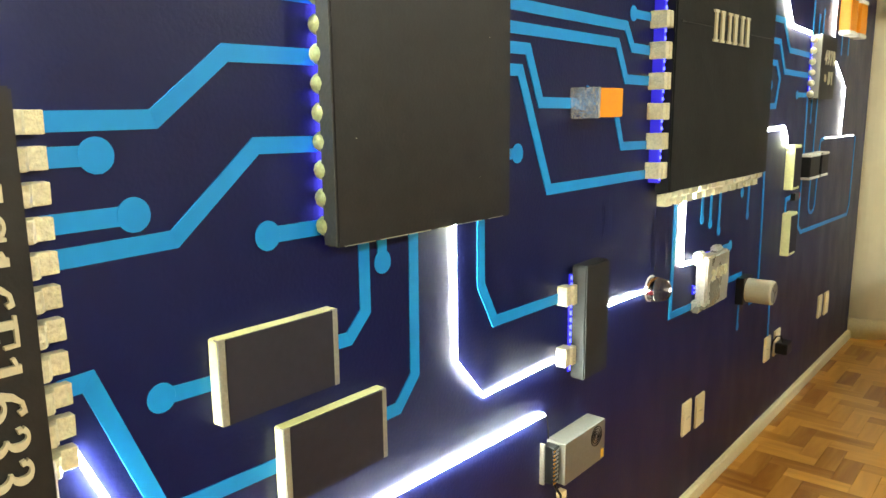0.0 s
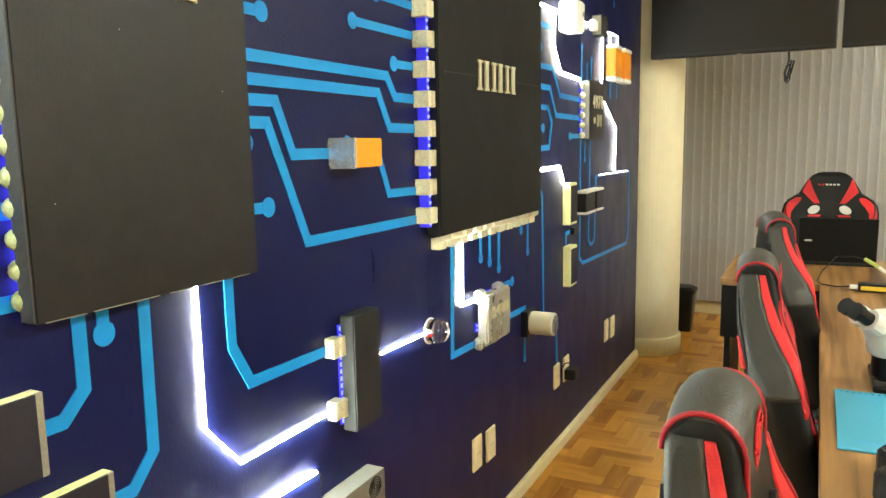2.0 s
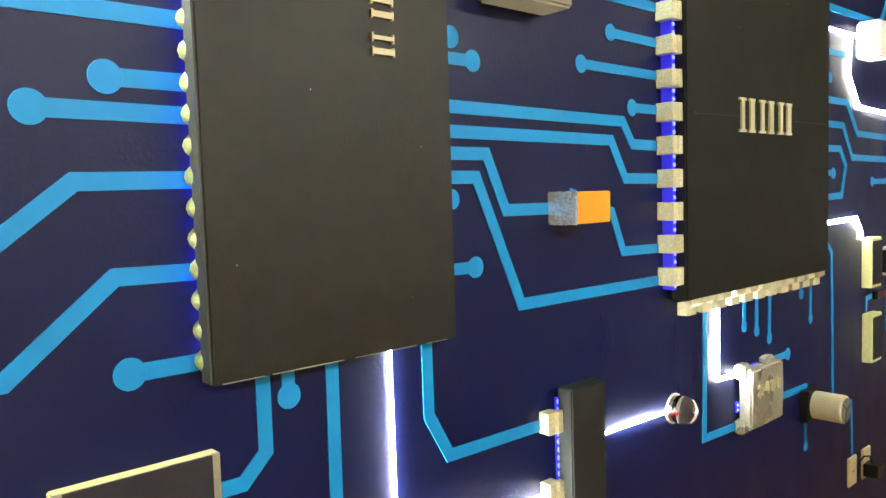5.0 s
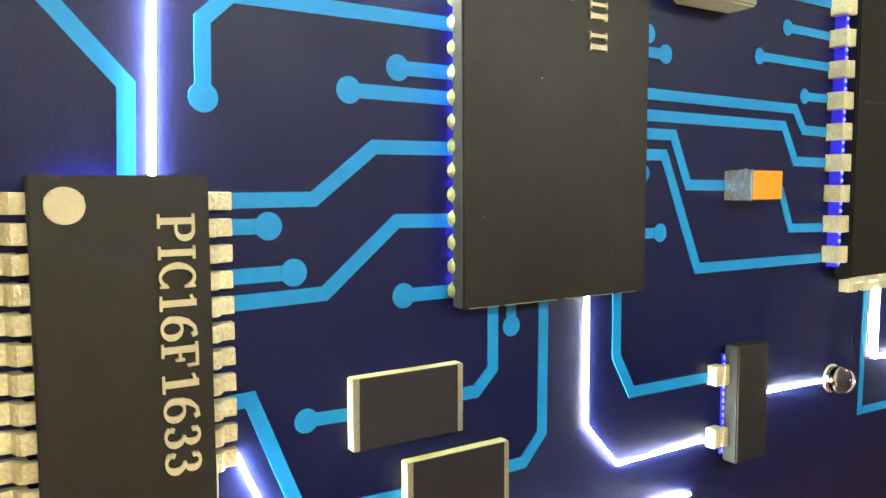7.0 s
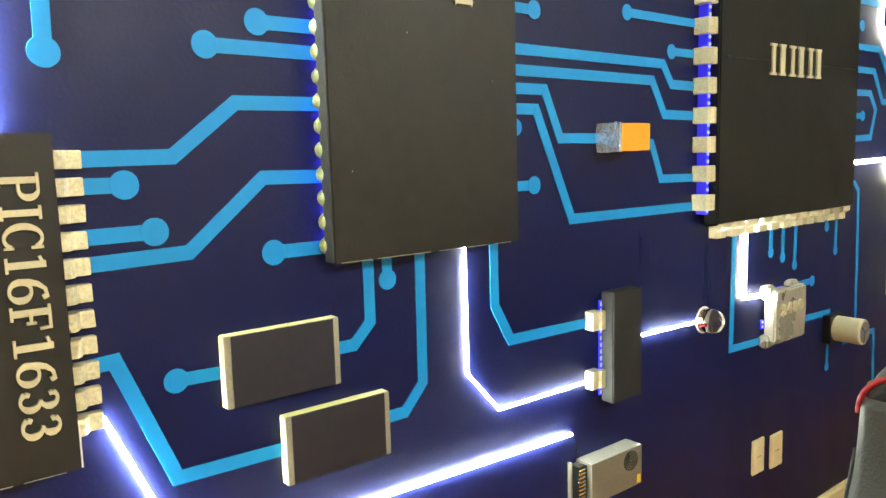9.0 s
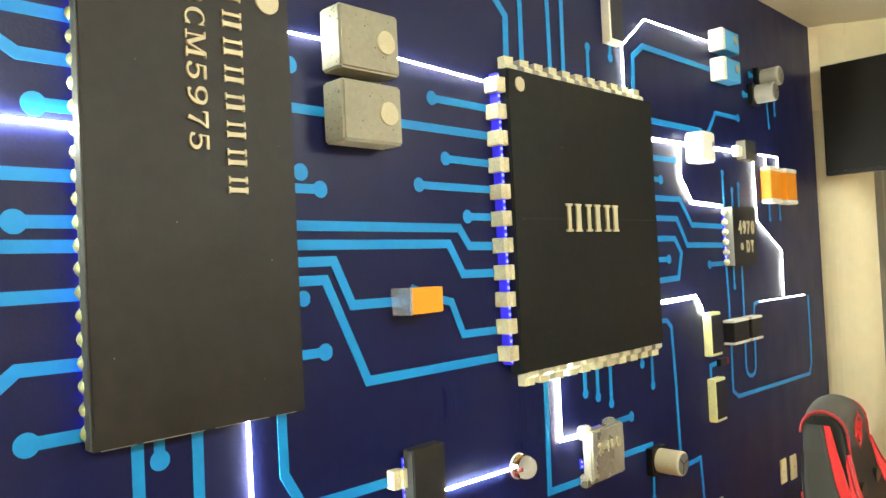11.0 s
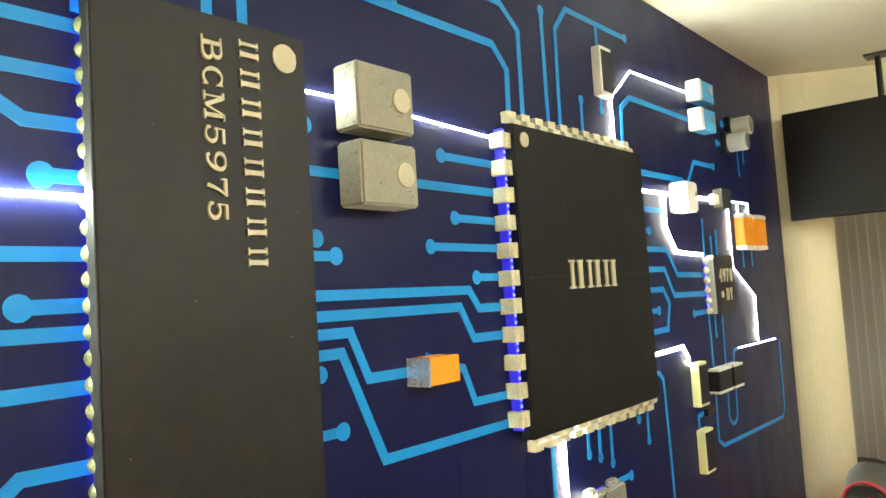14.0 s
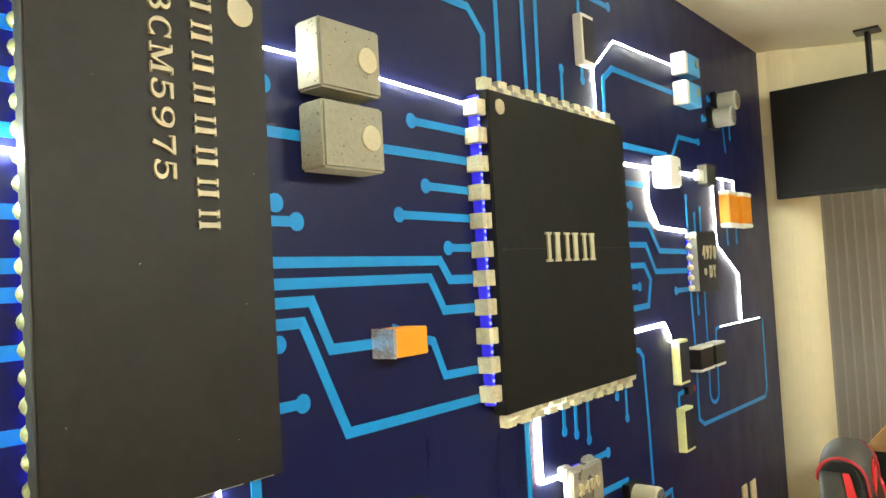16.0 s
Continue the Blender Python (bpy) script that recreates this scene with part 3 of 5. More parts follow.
trace([(3.875, 1.386), (3.864, 1.019), (3.856, 0.910), (3.868, 0.880), (3.892, 0.864), (3.921, 0.860), (3.950, 0.868), (3.967, 0.890), (3.978, 1.050)], 0.016)
trace([(3.781, 1.282), (3.785, 1.386)], 0.016, dot=0)
trace([(3.721, 1.796), (3.719, 1.633)], 0.016, dot=0)
trace([(3.810, 1.721), (3.811, 1.632)], 0.016, dot=0)
trace([(3.882, 1.749), (3.878, 1.632)], 0.016, dot=0)
trace([(4.241, 1.596), (4.245, 1.690)], 0.016, dot=0)
trace([(4.379, 1.601), (4.383, 1.690)], 0.016, dot=0)
trace([(4.055, 1.197), (3.987, 1.187), (3.977, 1.130)], 0.016)
trace([(4.089, 2.295), (4.204, 2.298)], 0.020, dot=0)
trace([(4.003, 2.189), (4.118, 2.192)], 0.020, dot=0)
trace([(4.300, 2.062), (4.289, 2.196)], 0.014, dot=0)
trace([(4.385, 2.136), (4.390, 2.245)], 0.014, dot=0)
trace([(3.577, 0.966), (3.494, 0.960), (3.494, 0.900)], 0.018, dot=0)
# under the large square chip
trace([(2.554, 0.989), (2.557, 1.100)], 0.018, dot=0)
trace([(2.629, 0.965), (2.632, 1.100)], 0.018, dot=0)
trace([(2.710, 0.931), (2.715, 1.100)], 0.018, dot=0)
trace([(2.932, 1.040), (2.930, 1.100)], 0.018, dot=0)
trace([(3.003, 0.951), (3.007, 1.100)], 0.018, dot=0)
trace([(2.339, 1.100), (2.331, 0.716), (2.557, 0.709)], 0.022)
trace([(2.836, 0.862), (2.696, 0.862)], 0.020, dot=0)
trace([(2.686, 0.740), (2.981, 0.732)], 0.022)
trace([(2.969, 0.533), (2.973, 0.660)], 0.016, dot=0)
trace([(3.089, 0.600), (3.236, 0.598), (3.358, 0.600), (3.373, 0.395)], 0.018)


# ---- white light strips ----
def led(points, width=0.0060, depth=0.0045):
    ob = thing("led_strip", "glowing white light strip fixed along the wall", "light strip", "white light strips")
    # the backing's wider rim is added to stand for the strip's halo
    part("backing", strip(points, width + 0.0040, 0.0, -0.0015), WHITEFOAM, ob, "pale backing widened as halo")
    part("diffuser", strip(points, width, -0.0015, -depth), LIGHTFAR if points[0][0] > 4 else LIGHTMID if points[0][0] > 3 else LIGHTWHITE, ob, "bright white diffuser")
    return ob


led([(0.446, 1.362), (0.455, 1.640), (0.535, 1.732), (0.945, 1.732)], 0.0058, 0.0070)
led([(1.285, 1.142), (1.286, 0.857), (1.376, 0.756), (1.675, 0.756)], 0.0036)
led([(0.556, 0.940), (0.672, 0.664), (1.612, 0.637)], 0.0050, 0.0065)
led([(1.398, 1.996), (1.522, 1.997)], 0.0036, 0.0035)
led([(1.705, 1.994), (2.110, 1.980)], 0.0034, 0.0035)
led([(1.026, 2.454), (1.026, 2.085)], 0.0060)
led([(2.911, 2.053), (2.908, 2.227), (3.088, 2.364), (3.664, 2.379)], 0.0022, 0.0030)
# strips 0.011 wide and over are widened to mimic their bloom
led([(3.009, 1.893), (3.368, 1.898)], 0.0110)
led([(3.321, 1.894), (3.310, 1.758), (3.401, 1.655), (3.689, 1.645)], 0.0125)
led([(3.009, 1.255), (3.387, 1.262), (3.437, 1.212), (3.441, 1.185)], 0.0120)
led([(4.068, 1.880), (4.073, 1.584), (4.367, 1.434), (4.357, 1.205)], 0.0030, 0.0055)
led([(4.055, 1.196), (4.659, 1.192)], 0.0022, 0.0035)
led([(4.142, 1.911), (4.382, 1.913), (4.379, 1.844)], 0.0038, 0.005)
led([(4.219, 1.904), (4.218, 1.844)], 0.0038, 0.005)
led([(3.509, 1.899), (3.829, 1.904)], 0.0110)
led([(2.402, 1.100), (2.401, 0.864), (2.513, 0.858)], 0.0095)
led([(1.832, 0.838), (2.186, 0.829)], 0.0038)


# ---- blue light strips between the pins ----
def blue_strip(p, q, n, y=-0.006, big=0.0055, wide=0.010):
    """A ribbon with a row of small blue diodes."""
    ob = thing("blue_led_ribbon", "blue light ribbon glowing beside the chip's edge", "light strip", "blue light ribbons")
    part("ribbon", strip([p, q], wide, -0.001, y), LIGHTBLUE, ob)
    a, c = Vector(p), Vector(q)
    for k in range(n):
        m = a + (c - a) * (k + 0.5) / n
        part("diode", disc(m.x, m.y, big, y, y - 0.003, 10), DOTBLUE, ob)
    return ob


ob = thing("blue_led_ribbon", "blue light ribbon glowing under the tall chip's edge", "light strip", "blue light ribbons")
part("ribbon", block(0.976, 0.9815, -0.0205, -0.003, 1.17, 2.05), SIDEBLUE, ob)
blue_strip((2.143, 1.140), (2.143, 2.004), 44, y=-0.030, big=0.0046, wide=0.013)
blue_strip((2.190, 2.036), (2.962, 2.029), 36, big=0.0045, wide=0.014)
blue_strip((1.722, 0.712), (1.722, 0.955), 14)
ob = thing("blue_led_ribbon", "blue light ribbon glowing above the near chip", "light strip", "blue light ribbons")
part("ribbon", block(0.315, 0.425, -0.0118, -0.003, 1.352, 1.358), SIDEBLUE, ob)
blue_strip((2.547, 0.868), (2.626, 0.868), 6, big=0.004)
blue_strip((2.504, 0.750), (2.504, 0.780), 2, big=0.004)
ob = thing("blue_led_ribbon", "blue light ribbon glowing under the near chip", "light strip", "blue light ribbons")
part("ribbon", block(0.303, 0.3095, -0.0118, -0.003, 0.915, 1.33), LIGHTBLUE, ob)


# glossy runs in the paint under the square chip
def paint_runs(cx, cz, spread, tall, count, seed):
    ob = thing("paint_run", "glossy streaks where the navy wall paint ran", "paint mark", "paint runs")
    rnd = random.Random(seed)
    for k in range(count):
        x, top = cx + (rnd.random() - 0.5) * spread, cz + (rnd.random() - 0.3) * tall * 0.5
        low, lean = top - tall * (0.3 + 0.5 * rnd.random()), (rnd.random() - 0.5) * 0.008
        part("streak", strip([(x, top), (x + lean * 0.4, (top + low) / 2), (x + lean, low)], 0.0010 + 0.0018 * rnd.random(), 0.0, -0.0003), RUN, ob)
    return ob


paint_runs(1.905, 1.085, 0.050, 0.10, 9, 3)
paint_runs(2.205, 1.000, 0.070, 0.20, 16, 4)
paint_runs(2.300, 1.020, 0.050, 0.16, 10, 5)

# thin lead from the long strip to its power supply
lead = thing("led_lead", "thin dark wire from the light strip down the wall", "wire")
part("wire", tube([(1.613, -0.003, 0.637), (1.626, -0.003, 0.628), (1.632, -0.003, 0.60), (1.634, -0.004, 0.566)], 0.0016, 6), PLASTIC, lead)


# ---- chips ----
def gull_pin(parent, x, z, side, size, reach, front, drop, seed):
    """A bent foam pin: a shoulder at the chip, a step, and a foot near the wall; side is the way it points."""
    prof = [(0, -front), (reach * 0.42, -front), (reach * 0.52, -front + 0.006), (reach * 0.60, -drop), (reach, -drop), (reach, 0), (reach * 0.36, 0), (reach * 0.30, -front + 0.012), (0, -front + 0.012)]
    w = size / 2
    rings = []
    for s in (-w, -w * 0.94, w * 0.94, w):
        k = 0.96 if abs(s) == w else 1.0
        if side in "LR":
            g = -1 if side == "L" else 1
            rings.append([(x + g * u * k, y * k, z + s) for u, y in prof])
        else:
            g = 1 if side == "T" else -1
            rings.append([(x + s, y * k, z + g * u * k) for u, y in prof])
    b = loft(rings)
    for v in b.verts:
        v.co += noise.noise_vector(v.co * 40 + Vector((seed, 0, 0))) * 0.0012
    return part("pin", b, PIN, parent)


# near chip with two rows of pins
pic = thing("microchip_model", "large black foam microchip model with cream pins and lettering", "wall model", "chip models")
part("body", rough_block(0.285, 0.512, -0.052, -0.012, 0.886, 1.369, 0.003, 0.06, 0.0008, 1), BLACK, pic)
part("spacer", block(0.31, 0.49, -0.0125, 0.0, 0.91, 1.335), BLACKSIDE, pic)
part("white_edge", block(0.5125, 0.5145, -0.050, -0.016, 0.888, 0.958), WHITEFOAM, pic, "bare white foam edge")
part("marker", disc(0.328, 1.329, 0.0245, -0.0515, -0.056), LETTER, pic, "round cream marker")
ends = ((0, 80), (92, 134), (140, 220), (232, 280), (292, 367), (372, 447), (462, 519), (530, 607), (617, 682), (692, 762))
serif_letters("PIC16F1633", 0.465, [(1.317 - a * 0.000488, 1.317 - c * 0.000488) for a, c in ends], 0.050, -0.0545, 0.005, pic, LETTER)
for k in range(11):
    gull_pin(pic, 0.505, 1.332 - 0.0392 * k, "R", 0.0265, 0.050, 0.030, 0.014, k)
    gull_pin(pic, 0.292, 1.332 - 0.0392 * k, "L", 0.0285, 0.060, 0.034, 0.014, k + 20)

# tall chip with a row of solder balls
bga = thing("microchip_model", "tall black foam chip model with solder balls along its edge", "wall model", "chip models")
part("body", rough_block(0.946, 1.399, -0.051, -0.022, 1.137, 2.087, 0.0025, 0.09, 0.0007, 2), BLACK, bga)
part("spacer", block(0.983, 1.37, -0.0225, 0.0, 1.165, 2.058), BLACKSIDE, bga)
# this strip puts the light on the chip's left side into its colour
part("pale_side", block(0.9435, 0.9462, -0.0495, -0.0225, 1.140, 2.084), LITSIDE, bga, "foam side painted lighter as lit")
part("marker", disc(1.344, 2.035, 0.0295, -0.0505, -0.055), LETTER, bga, "round cream marker")
letter_bars(8, 1.255, 2.032, 0.0578, 0.044, -0.0535, 0.006, bga, LETTER)
ends = ((0, 45), (52, 88), (95, 145), (152, 187), (195, 233), (240, 273), (280, 315))
serif_letters("BCM5975", 1.172, [(2.043 - a * 0.00111, 2.043 - c * 0.00111) for a, c in ends], 0.043, -0.0535, 0.005, bga, LETTER)
for k in range(21):
    part("solder_ball", ball(0.954, -0.017, 1.168 + 0.0426 * k, 0.0168, 2), BALL, bga, smooth=True)

# large square chip
arm = thing("microchip_model", "large square black chip model with cream pins round it", "wall model", "chip models")
part("body", rough_block(2.157, 3.004, -0.056, -0.012, 1.112, 2.018, 0.004, 0.09, 0.0012, 3), BOARD, arm)
part("spacer", block(2.19, 2.977, -0.0125, 0.0, 1.14, 1.989), BLACKSIDE, arm)
part("marker", disc(2.212, 1.974, 0.022, -0.0555, -0.060), LETTER, arm, "round cream marker")
part("crack", strip([(2.180, 1.568), (2.30, 1.5705), (2.982, 1.5715)], 0.0022, -0.0563, -0.0569), PLASTIC, arm, "thin dark joint line")
part("nick", block(2.186, 2.205, -0.0580, -0.0560, 1.565, 1.572, 0.0008), PLASTIC, arm)
letter_bars(3, 2.460, 1.575, 0.112, 0.090, -0.0585, 0.006, arm, LETTER, down=False, width=0.092)
for k in range(11):
    gull_pin(arm, 2.161, 1.967 - 0.0793 * k, "L", 0.044, 0.045, 0.0465, 0.0455, k + 40)
    gull_pin(arm, 2.205 + 0.0747 * k, 2.012, "T", 0.044, 0.052, 0.042, 0.026, k + 60)
    gull_pin(arm, 2.228 + 0.0762 * k, 1.118, "B", 0.050, 0.052, 0.042, 0.026, k + 80)
    gull_pin(arm, 2.999, 1.967 - 0.0793 * k, "R", 0.047, 0.050, 0.040, 0.026, k + 100)


def bare_edges(parent, x0, x1, z, y, seed, count):
    """Thin chips of bare white foam along the lower front edge of a chip."""
    rnd = random.Random(seed)
    for k in range(count):
        a = x0 + (x1 - x0) * (k + 0.12 * rnd.random()) / count
        c = min(x1, a + (x1 - x0) / count * (0.62 + 0.34 * rnd.random()))
        t = 0.0003 + 0.0003 * rnd.random()
        part("worn_edge", block(a, c, y - 0.0005, y + 0.0012, z - t, z + t), GREY, parent, "chipped edge of bare foam")


bare_edges(bga, 0.955, 1.398, 1.1378, -0.0506, 5, 6)
bare_edges(arm, 2.18, 2.992, 1.1135, -0.0555, 6, 8)
bare_edges(pic, 0.30, 0.505, 0.8872, -0.0515, 7, 3)
for host, spots, y in ((bga, ((0.99, 1.30), (1.12, 1.55), (1.36, 1.72), (1.05, 1.86), (1.30, 1.22), (1.33, 1.47)), -0.0512), (arm, ((2.30, 1.22), (2.86, 1.34), (2.42, 1.80), (2.70, 1.90)), -0.0563)):
    rnd = random.Random(len(spots))
    for x, z in spots:
        part("speck", disc(x, z, 0.0006 + 0.0005 * rnd.random(), y + 0.0005, y - 0.0004, 7), SILVERBAND, host)


def slab_capacitor(x0, x1, z0, z1, d, band, body, label, vertical=False, seed=0, bandmat=None):
    """A foam block with a dark face between two end bands."""
    ob = thing("capacitor_model", label, "wall model", "capacitor models")
    part("body", rough_block(x0, x1, -d, 0.0, z0, z1, 0.002, 0.03, 0.0007, seed), body, ob)
    bm = bandmat or SILVERBAND
    if vertical:
        part("face", block(x0 + 0.010, x1 + 0.001, -d - 0.0025, -d + 0.01, z0 + band, z1 - band), DARKFACE, ob, "dark grey face")
        part("side_panel", block(x1 - 0.004, x1 + 0.0012, -d + 0.008, -0.004, z0 + band, z1 - band), DARKFACE, ob)
    else:
        part("face", block(x0 + band, x1 - band, -d - 0.0025, -d + 0.01, z0 + 0.0015, z1 - 0.0015), DARKFACE, ob, "dark grey face")
        for a, c in ((x0 + 0.0004, x0 + band), (x1 - band, x1 - 0.0004)):
            part("end_band", rough_block(a, c, -d - 0.0015, -d + 0.01, z0 + 0.0005, z1 - 0.0005, 0.0006, 0.02, 0.0005, seed + 5), bm, ob, "worn silver end band")
    return ob


slab_capacitor(0.745, 0.963, 0.911, 1.036, 0.023, 0.012, GLOWCREAM, "cream foam capacitor model tinted with strip glow, dark face", seed=11)
slab_capacitor(0.847, 1.068, 0.746, 0.873, 0.023, 0.012, GLOWCREAM, "cream foam capacitor model tinted with strip glow, dark face", seed=12)
slab_capacitor(2.779, 2.869, 2.214, 2.394, 0.034, 0.014, WHITEFOAM, "slim white capacitor model with black face", True, 13)
slab_capacitor(1.475, 1.585, 2.281, 2.467, 0.050, 0.014, WHITEFOAM, "white capacitor model near the ceiling", True, 14)
# white slabs in the glow-tinted cream, for the strip light on them
slab_capacitor(3.447, 3.548, 1.005, 1.188, 0.034, 0.012, GLOWCREAM, "tall white capacitor model tinted with strip glow, black face", True, 15)
slab_capacitor(3.457, 3.558, 0.728, 0.908, 0.034, 0.012, GLOWCREAM, "tall white capacitor model tinted with strip glow, black face", True, 16)

# small black chip with two pins
soic = thing("transistor_model", "small upright black chip model with two cream pins", "wall model", "chip models")
part("body", rough_block(1.711, 1.826, -0.053, -0.014, 0.702, 0.981, 0.003, 0.05, 0.0008, 21), SLATE, soic)
part("spacer", block(1.735, 1.81, -0.0145, 0.0, 0.73, 0.95), BLACKSIDE, soic)
gull_pin(soic, 1.716, 0.911, "L", 0.046, 0.048, 0.029, 0.026, 31)
gull_pin(soic, 1.716, 0.762, "L", 0.046, 0.048, 0.029, 0.026, 33)
gull_pin(soic, 1.822, 0.838, "R", 0.048, 0.022, 0.030, 0.012, 35)

# orange capacitor with crumpled foil end
cap = thing("capacitor_model", "orange block capacitor model with crumpled foil end", "wall model", "capacitor models")
part("body", rough_block(1.7145, 1.826, -0.073, 0.0, 1.322, 1.387, 0.002, 0.02, 0.0006, 41), ORANGE, cap)
part("foil_end", rough_block(1.7085, 1.7165, -0.0745, 0.0, 1.3205, 1.3885, 0.002, 0.007, 0.0024, 42), FOIL, cap, "crumpled silver foil end")

# two grey foam blocks with round buttons
for z0, z1, zc, sd in ((1.915, 2.067, 1.993, 51), (1.743, 1.890, 1.818, 52)):
    ob = thing("inductor_model", "grey porous foam block model with round button", "wall model", "grey foam blocks")
    b = block(1.521, 1.706, -0.079, 0.0, z0, z1)
    bmesh.ops.bevel(b, geom=b.edges[:], offset=0.0055, segments=2, affect="EDGES")
    part("body", b, GREY, ob)
    part("button", disc(1.660, zc, 0.0285, -0.076, -0.0845, 32), LETTER, ob, "round cream button")
    rnd = random.Random(sd)
    for k in range(16):
        part("pit", disc(1.545 + rnd.random() * 0.14, z0 + 0.02 + rnd.random() * (z1 - z0 - 0.04), 0.0008 + rnd.random() * 0.0012, -0.0770, -0.0803, 7), PITGREY, ob)
    for k in range(22):
        b = disc(0, 0, 0.0007 + rnd.random() * 0.0014, 0.0, -0.0020, 7)
        b.transform(Matrix.Translation((1.5215, -0.010 - rnd.random() * 0.062, z0 + 0.010 + rnd.random() * (z1 - z0 - 0.02))) @ Matrix.Rotation(radians(-90), 4, "Z"))
        part("pit", b, PITGREY, ob)

# clear bulb at the end of a light strip
dome = thing("diode_lens", "clear domed plastic diode with a metal core", "wall model")
part("flange", lathe([(0.039, 0), (0.039, 0.003), (0.036, 0.0035)], 2.183, 0.0, 0.831, 28, "Y"), MICRO, dome)
part("lens", lathe([(0.035, 0.0036), (0.0355, 0.022), (0.0335, 0.038), (0.028, 0.050), (0.018, 0.058), (0.004, 0.061)], 2.183, 0.0, 0.831, 28, "Y"), GLASS, dome, smooth=True)
part("core", block(2.196, 2.202, -0.010, -0.0040, 0.818, 0.823, 0.001), PIPING, dome, "small red core")

# silver module
mod = thing("crystal_model", "silver painted square crystal model with worn edges", "wall model", "chip models")
part("body", rough_block(2.510, 2.710, -0.046, -0.006, 0.702, 0.875, 0.006, 0.02, 0.0022, 61), SILVERFOAM, mod)
for x0, x1, z0, z1, s in ((2.492, 2.540, 0.845, 0.890, 62), (2.492, 2.538, 0.690, 0.732, 63), (2.640, 2.690, 0.862, 0.890, 64)):
    part("pad", rough_block(x0, x1, -0.030, 0.0, z0, z1, 0.006, 0.015, 0.002, s), SILVERFOAM, mod)
letters("2400", 2.556, 0.812, 0.036, 0.036, -0.0485, 0.007, mod, PIN)

# wall of small parts at the far end
for z0, z1 in ((2.336, 2.430), (2.204, 2.302)):
    ob = thing("capacitor_model", "blue block capacitor model with a white end", "wall model", "capacitor models")
    part("body", rough_block(3.6860, 3.8330, -0.064, 0.0, z0, z1, 0.003, 0.03, 0.0008, z0), CAPBLUE, ob)
    part("end", rough_block(3.6550, 3.6875, -0.065, 0.0, z0 - 0.001, z1 + 0.001, 0.003, 0.02, 0.001, z1), WHITEFOAM, ob, "white foam end")
    part("notch", disc(3.7960, (z0 + z1) / 2 + 0.012, 0.020, -0.0635, -0.0665), SILVERBAND, ob)

box = thing("inductor_model", "white foam cube model lit by the light strips", "wall model")
part("body", rough_block(3.3710, 3.4870, -0.080, 0.0, 1.818, 1.945, 0.007, 0.03, 0.001, 71), WHITEFOAM, box)
part("button", disc(3.4670, 1.893, 0.011, -0.0795, -0.083), GREY, box)

clip = thing("transistor_model", "grey block transistor model with a white lead", "wall model")
part("body", rough_block(3.8860, 4.0010, -0.046, 0.0, 1.862, 1.956, 0.003, 0.03, 0.0008, 72), BLACKSIDE, clip)
part("lead", rough_block(3.8280, 3.8880, -0.030, -0.002, 1.878, 1.928, 0.004, 0.02, 0.001, 73), WHITEFOAM, clip, "white lead")
part("pale_side", block(3.8845, 3.8875, -0.044, -0.002, 1.866, 1.952), GREY, clip)

for x0, x1, sd in ((4.152, 4.287, 74), (4.357, 4.502, 75)):
    ob = thing("capacitor_model", "orange block capacitor model with pale ends", "wall model", "orange blocks")
    part("body", rough_block(x0, x1, -0.050, 0.0, 1.688, 1.832, 0.004, 0.03, 0.0008, sd), ORANGE, ob)
    part("end", rough_block(x0 - 0.002, x1 + 0.002, -0.052, 0.0, 1.829, 1.850, 0.004, 0.03, 0.0008, sd + 1), WHITEFOAM, ob, "pale top end")
    part("end", rough_block(x0 - 0.002, x1 + 0.002, -0.052, 0.0, 1.670, 1.691, 0.004, 0.03, 0.0008, sd + 2), WHITEFOAM, ob, "pale bottom end")

drv = thing("microchip_model", "small black chip model with round lit leads", "wall model", "chip models")
part("body", rough_block(3.7040, 3.9550, -0.045, 0.0, 1.374, 1.642, 0.003, 0.05, 0.0008, 76), BLACK, drv)
part("pale_side", block(3.7015, 3.7045, -0.043, -0.002, 1.378, 1.638), GREY, drv, "pale painted side")
letters("4970", 3.7700, 1.548, 0.046, 0.062, -0.0465, 0.004, drv, LETTER)
letters("DY", 3.8480, 1.462, 0.046, 0.056, -0.0465, 0.004, drv, LETTER)
part("marker", disc(3.7820, 1.462, 0.016, -0.0445, -0.048), LETTER, drv)
for k in range(6):
    part("lead", ball(3.6820, -0.016, 1.395 + 0.0445 * k, 0.015, 2), PIN, drv, smooth=True)
blue_strip((3.695, 1.386), (3.695, 1.638), 12, big=0.006)

for x0, x1, sd in ((3.640, 3.800, 81), (3.830, 3.950, 82)):
    ob = thing("relay_model", "black box relay model with pale edges", "wall model", "relay models")
    part("body", rough_block(x0, x1, -0.050, 0.0, 1.042, 1.132, 0.003, 0.04, 0.0008, sd), BLACK, ob)
    part("end", rough_block(x0 - 0.001, x1 + 0.001, -0.052, 0.0, 1.130, 1.141, 0.002, 0.03, 0.0006, sd + 3), WHITEFOAM, ob, "pale edge")
    part("end", rough_block(x0 - 0.001, x1 + 0.001, -0.052, 0.0, 1.033, 1.044, 0.002, 0.03, 0.0006, sd + 4), WHITEFOAM, ob, "pale edge")


diode = thing("diode_model", "tiny black diode model with a red tip", "wall model")
part("body", block(3.5530, 3.6180, -0.020, 0.0, 0.950, 0.982, 0.004), PLASTIC, diode)
part("tip", block(3.6180, 3.6460, -0.018, -0.002, 0.953, 0.979, 0.004), PIPING, diode, "red tip")


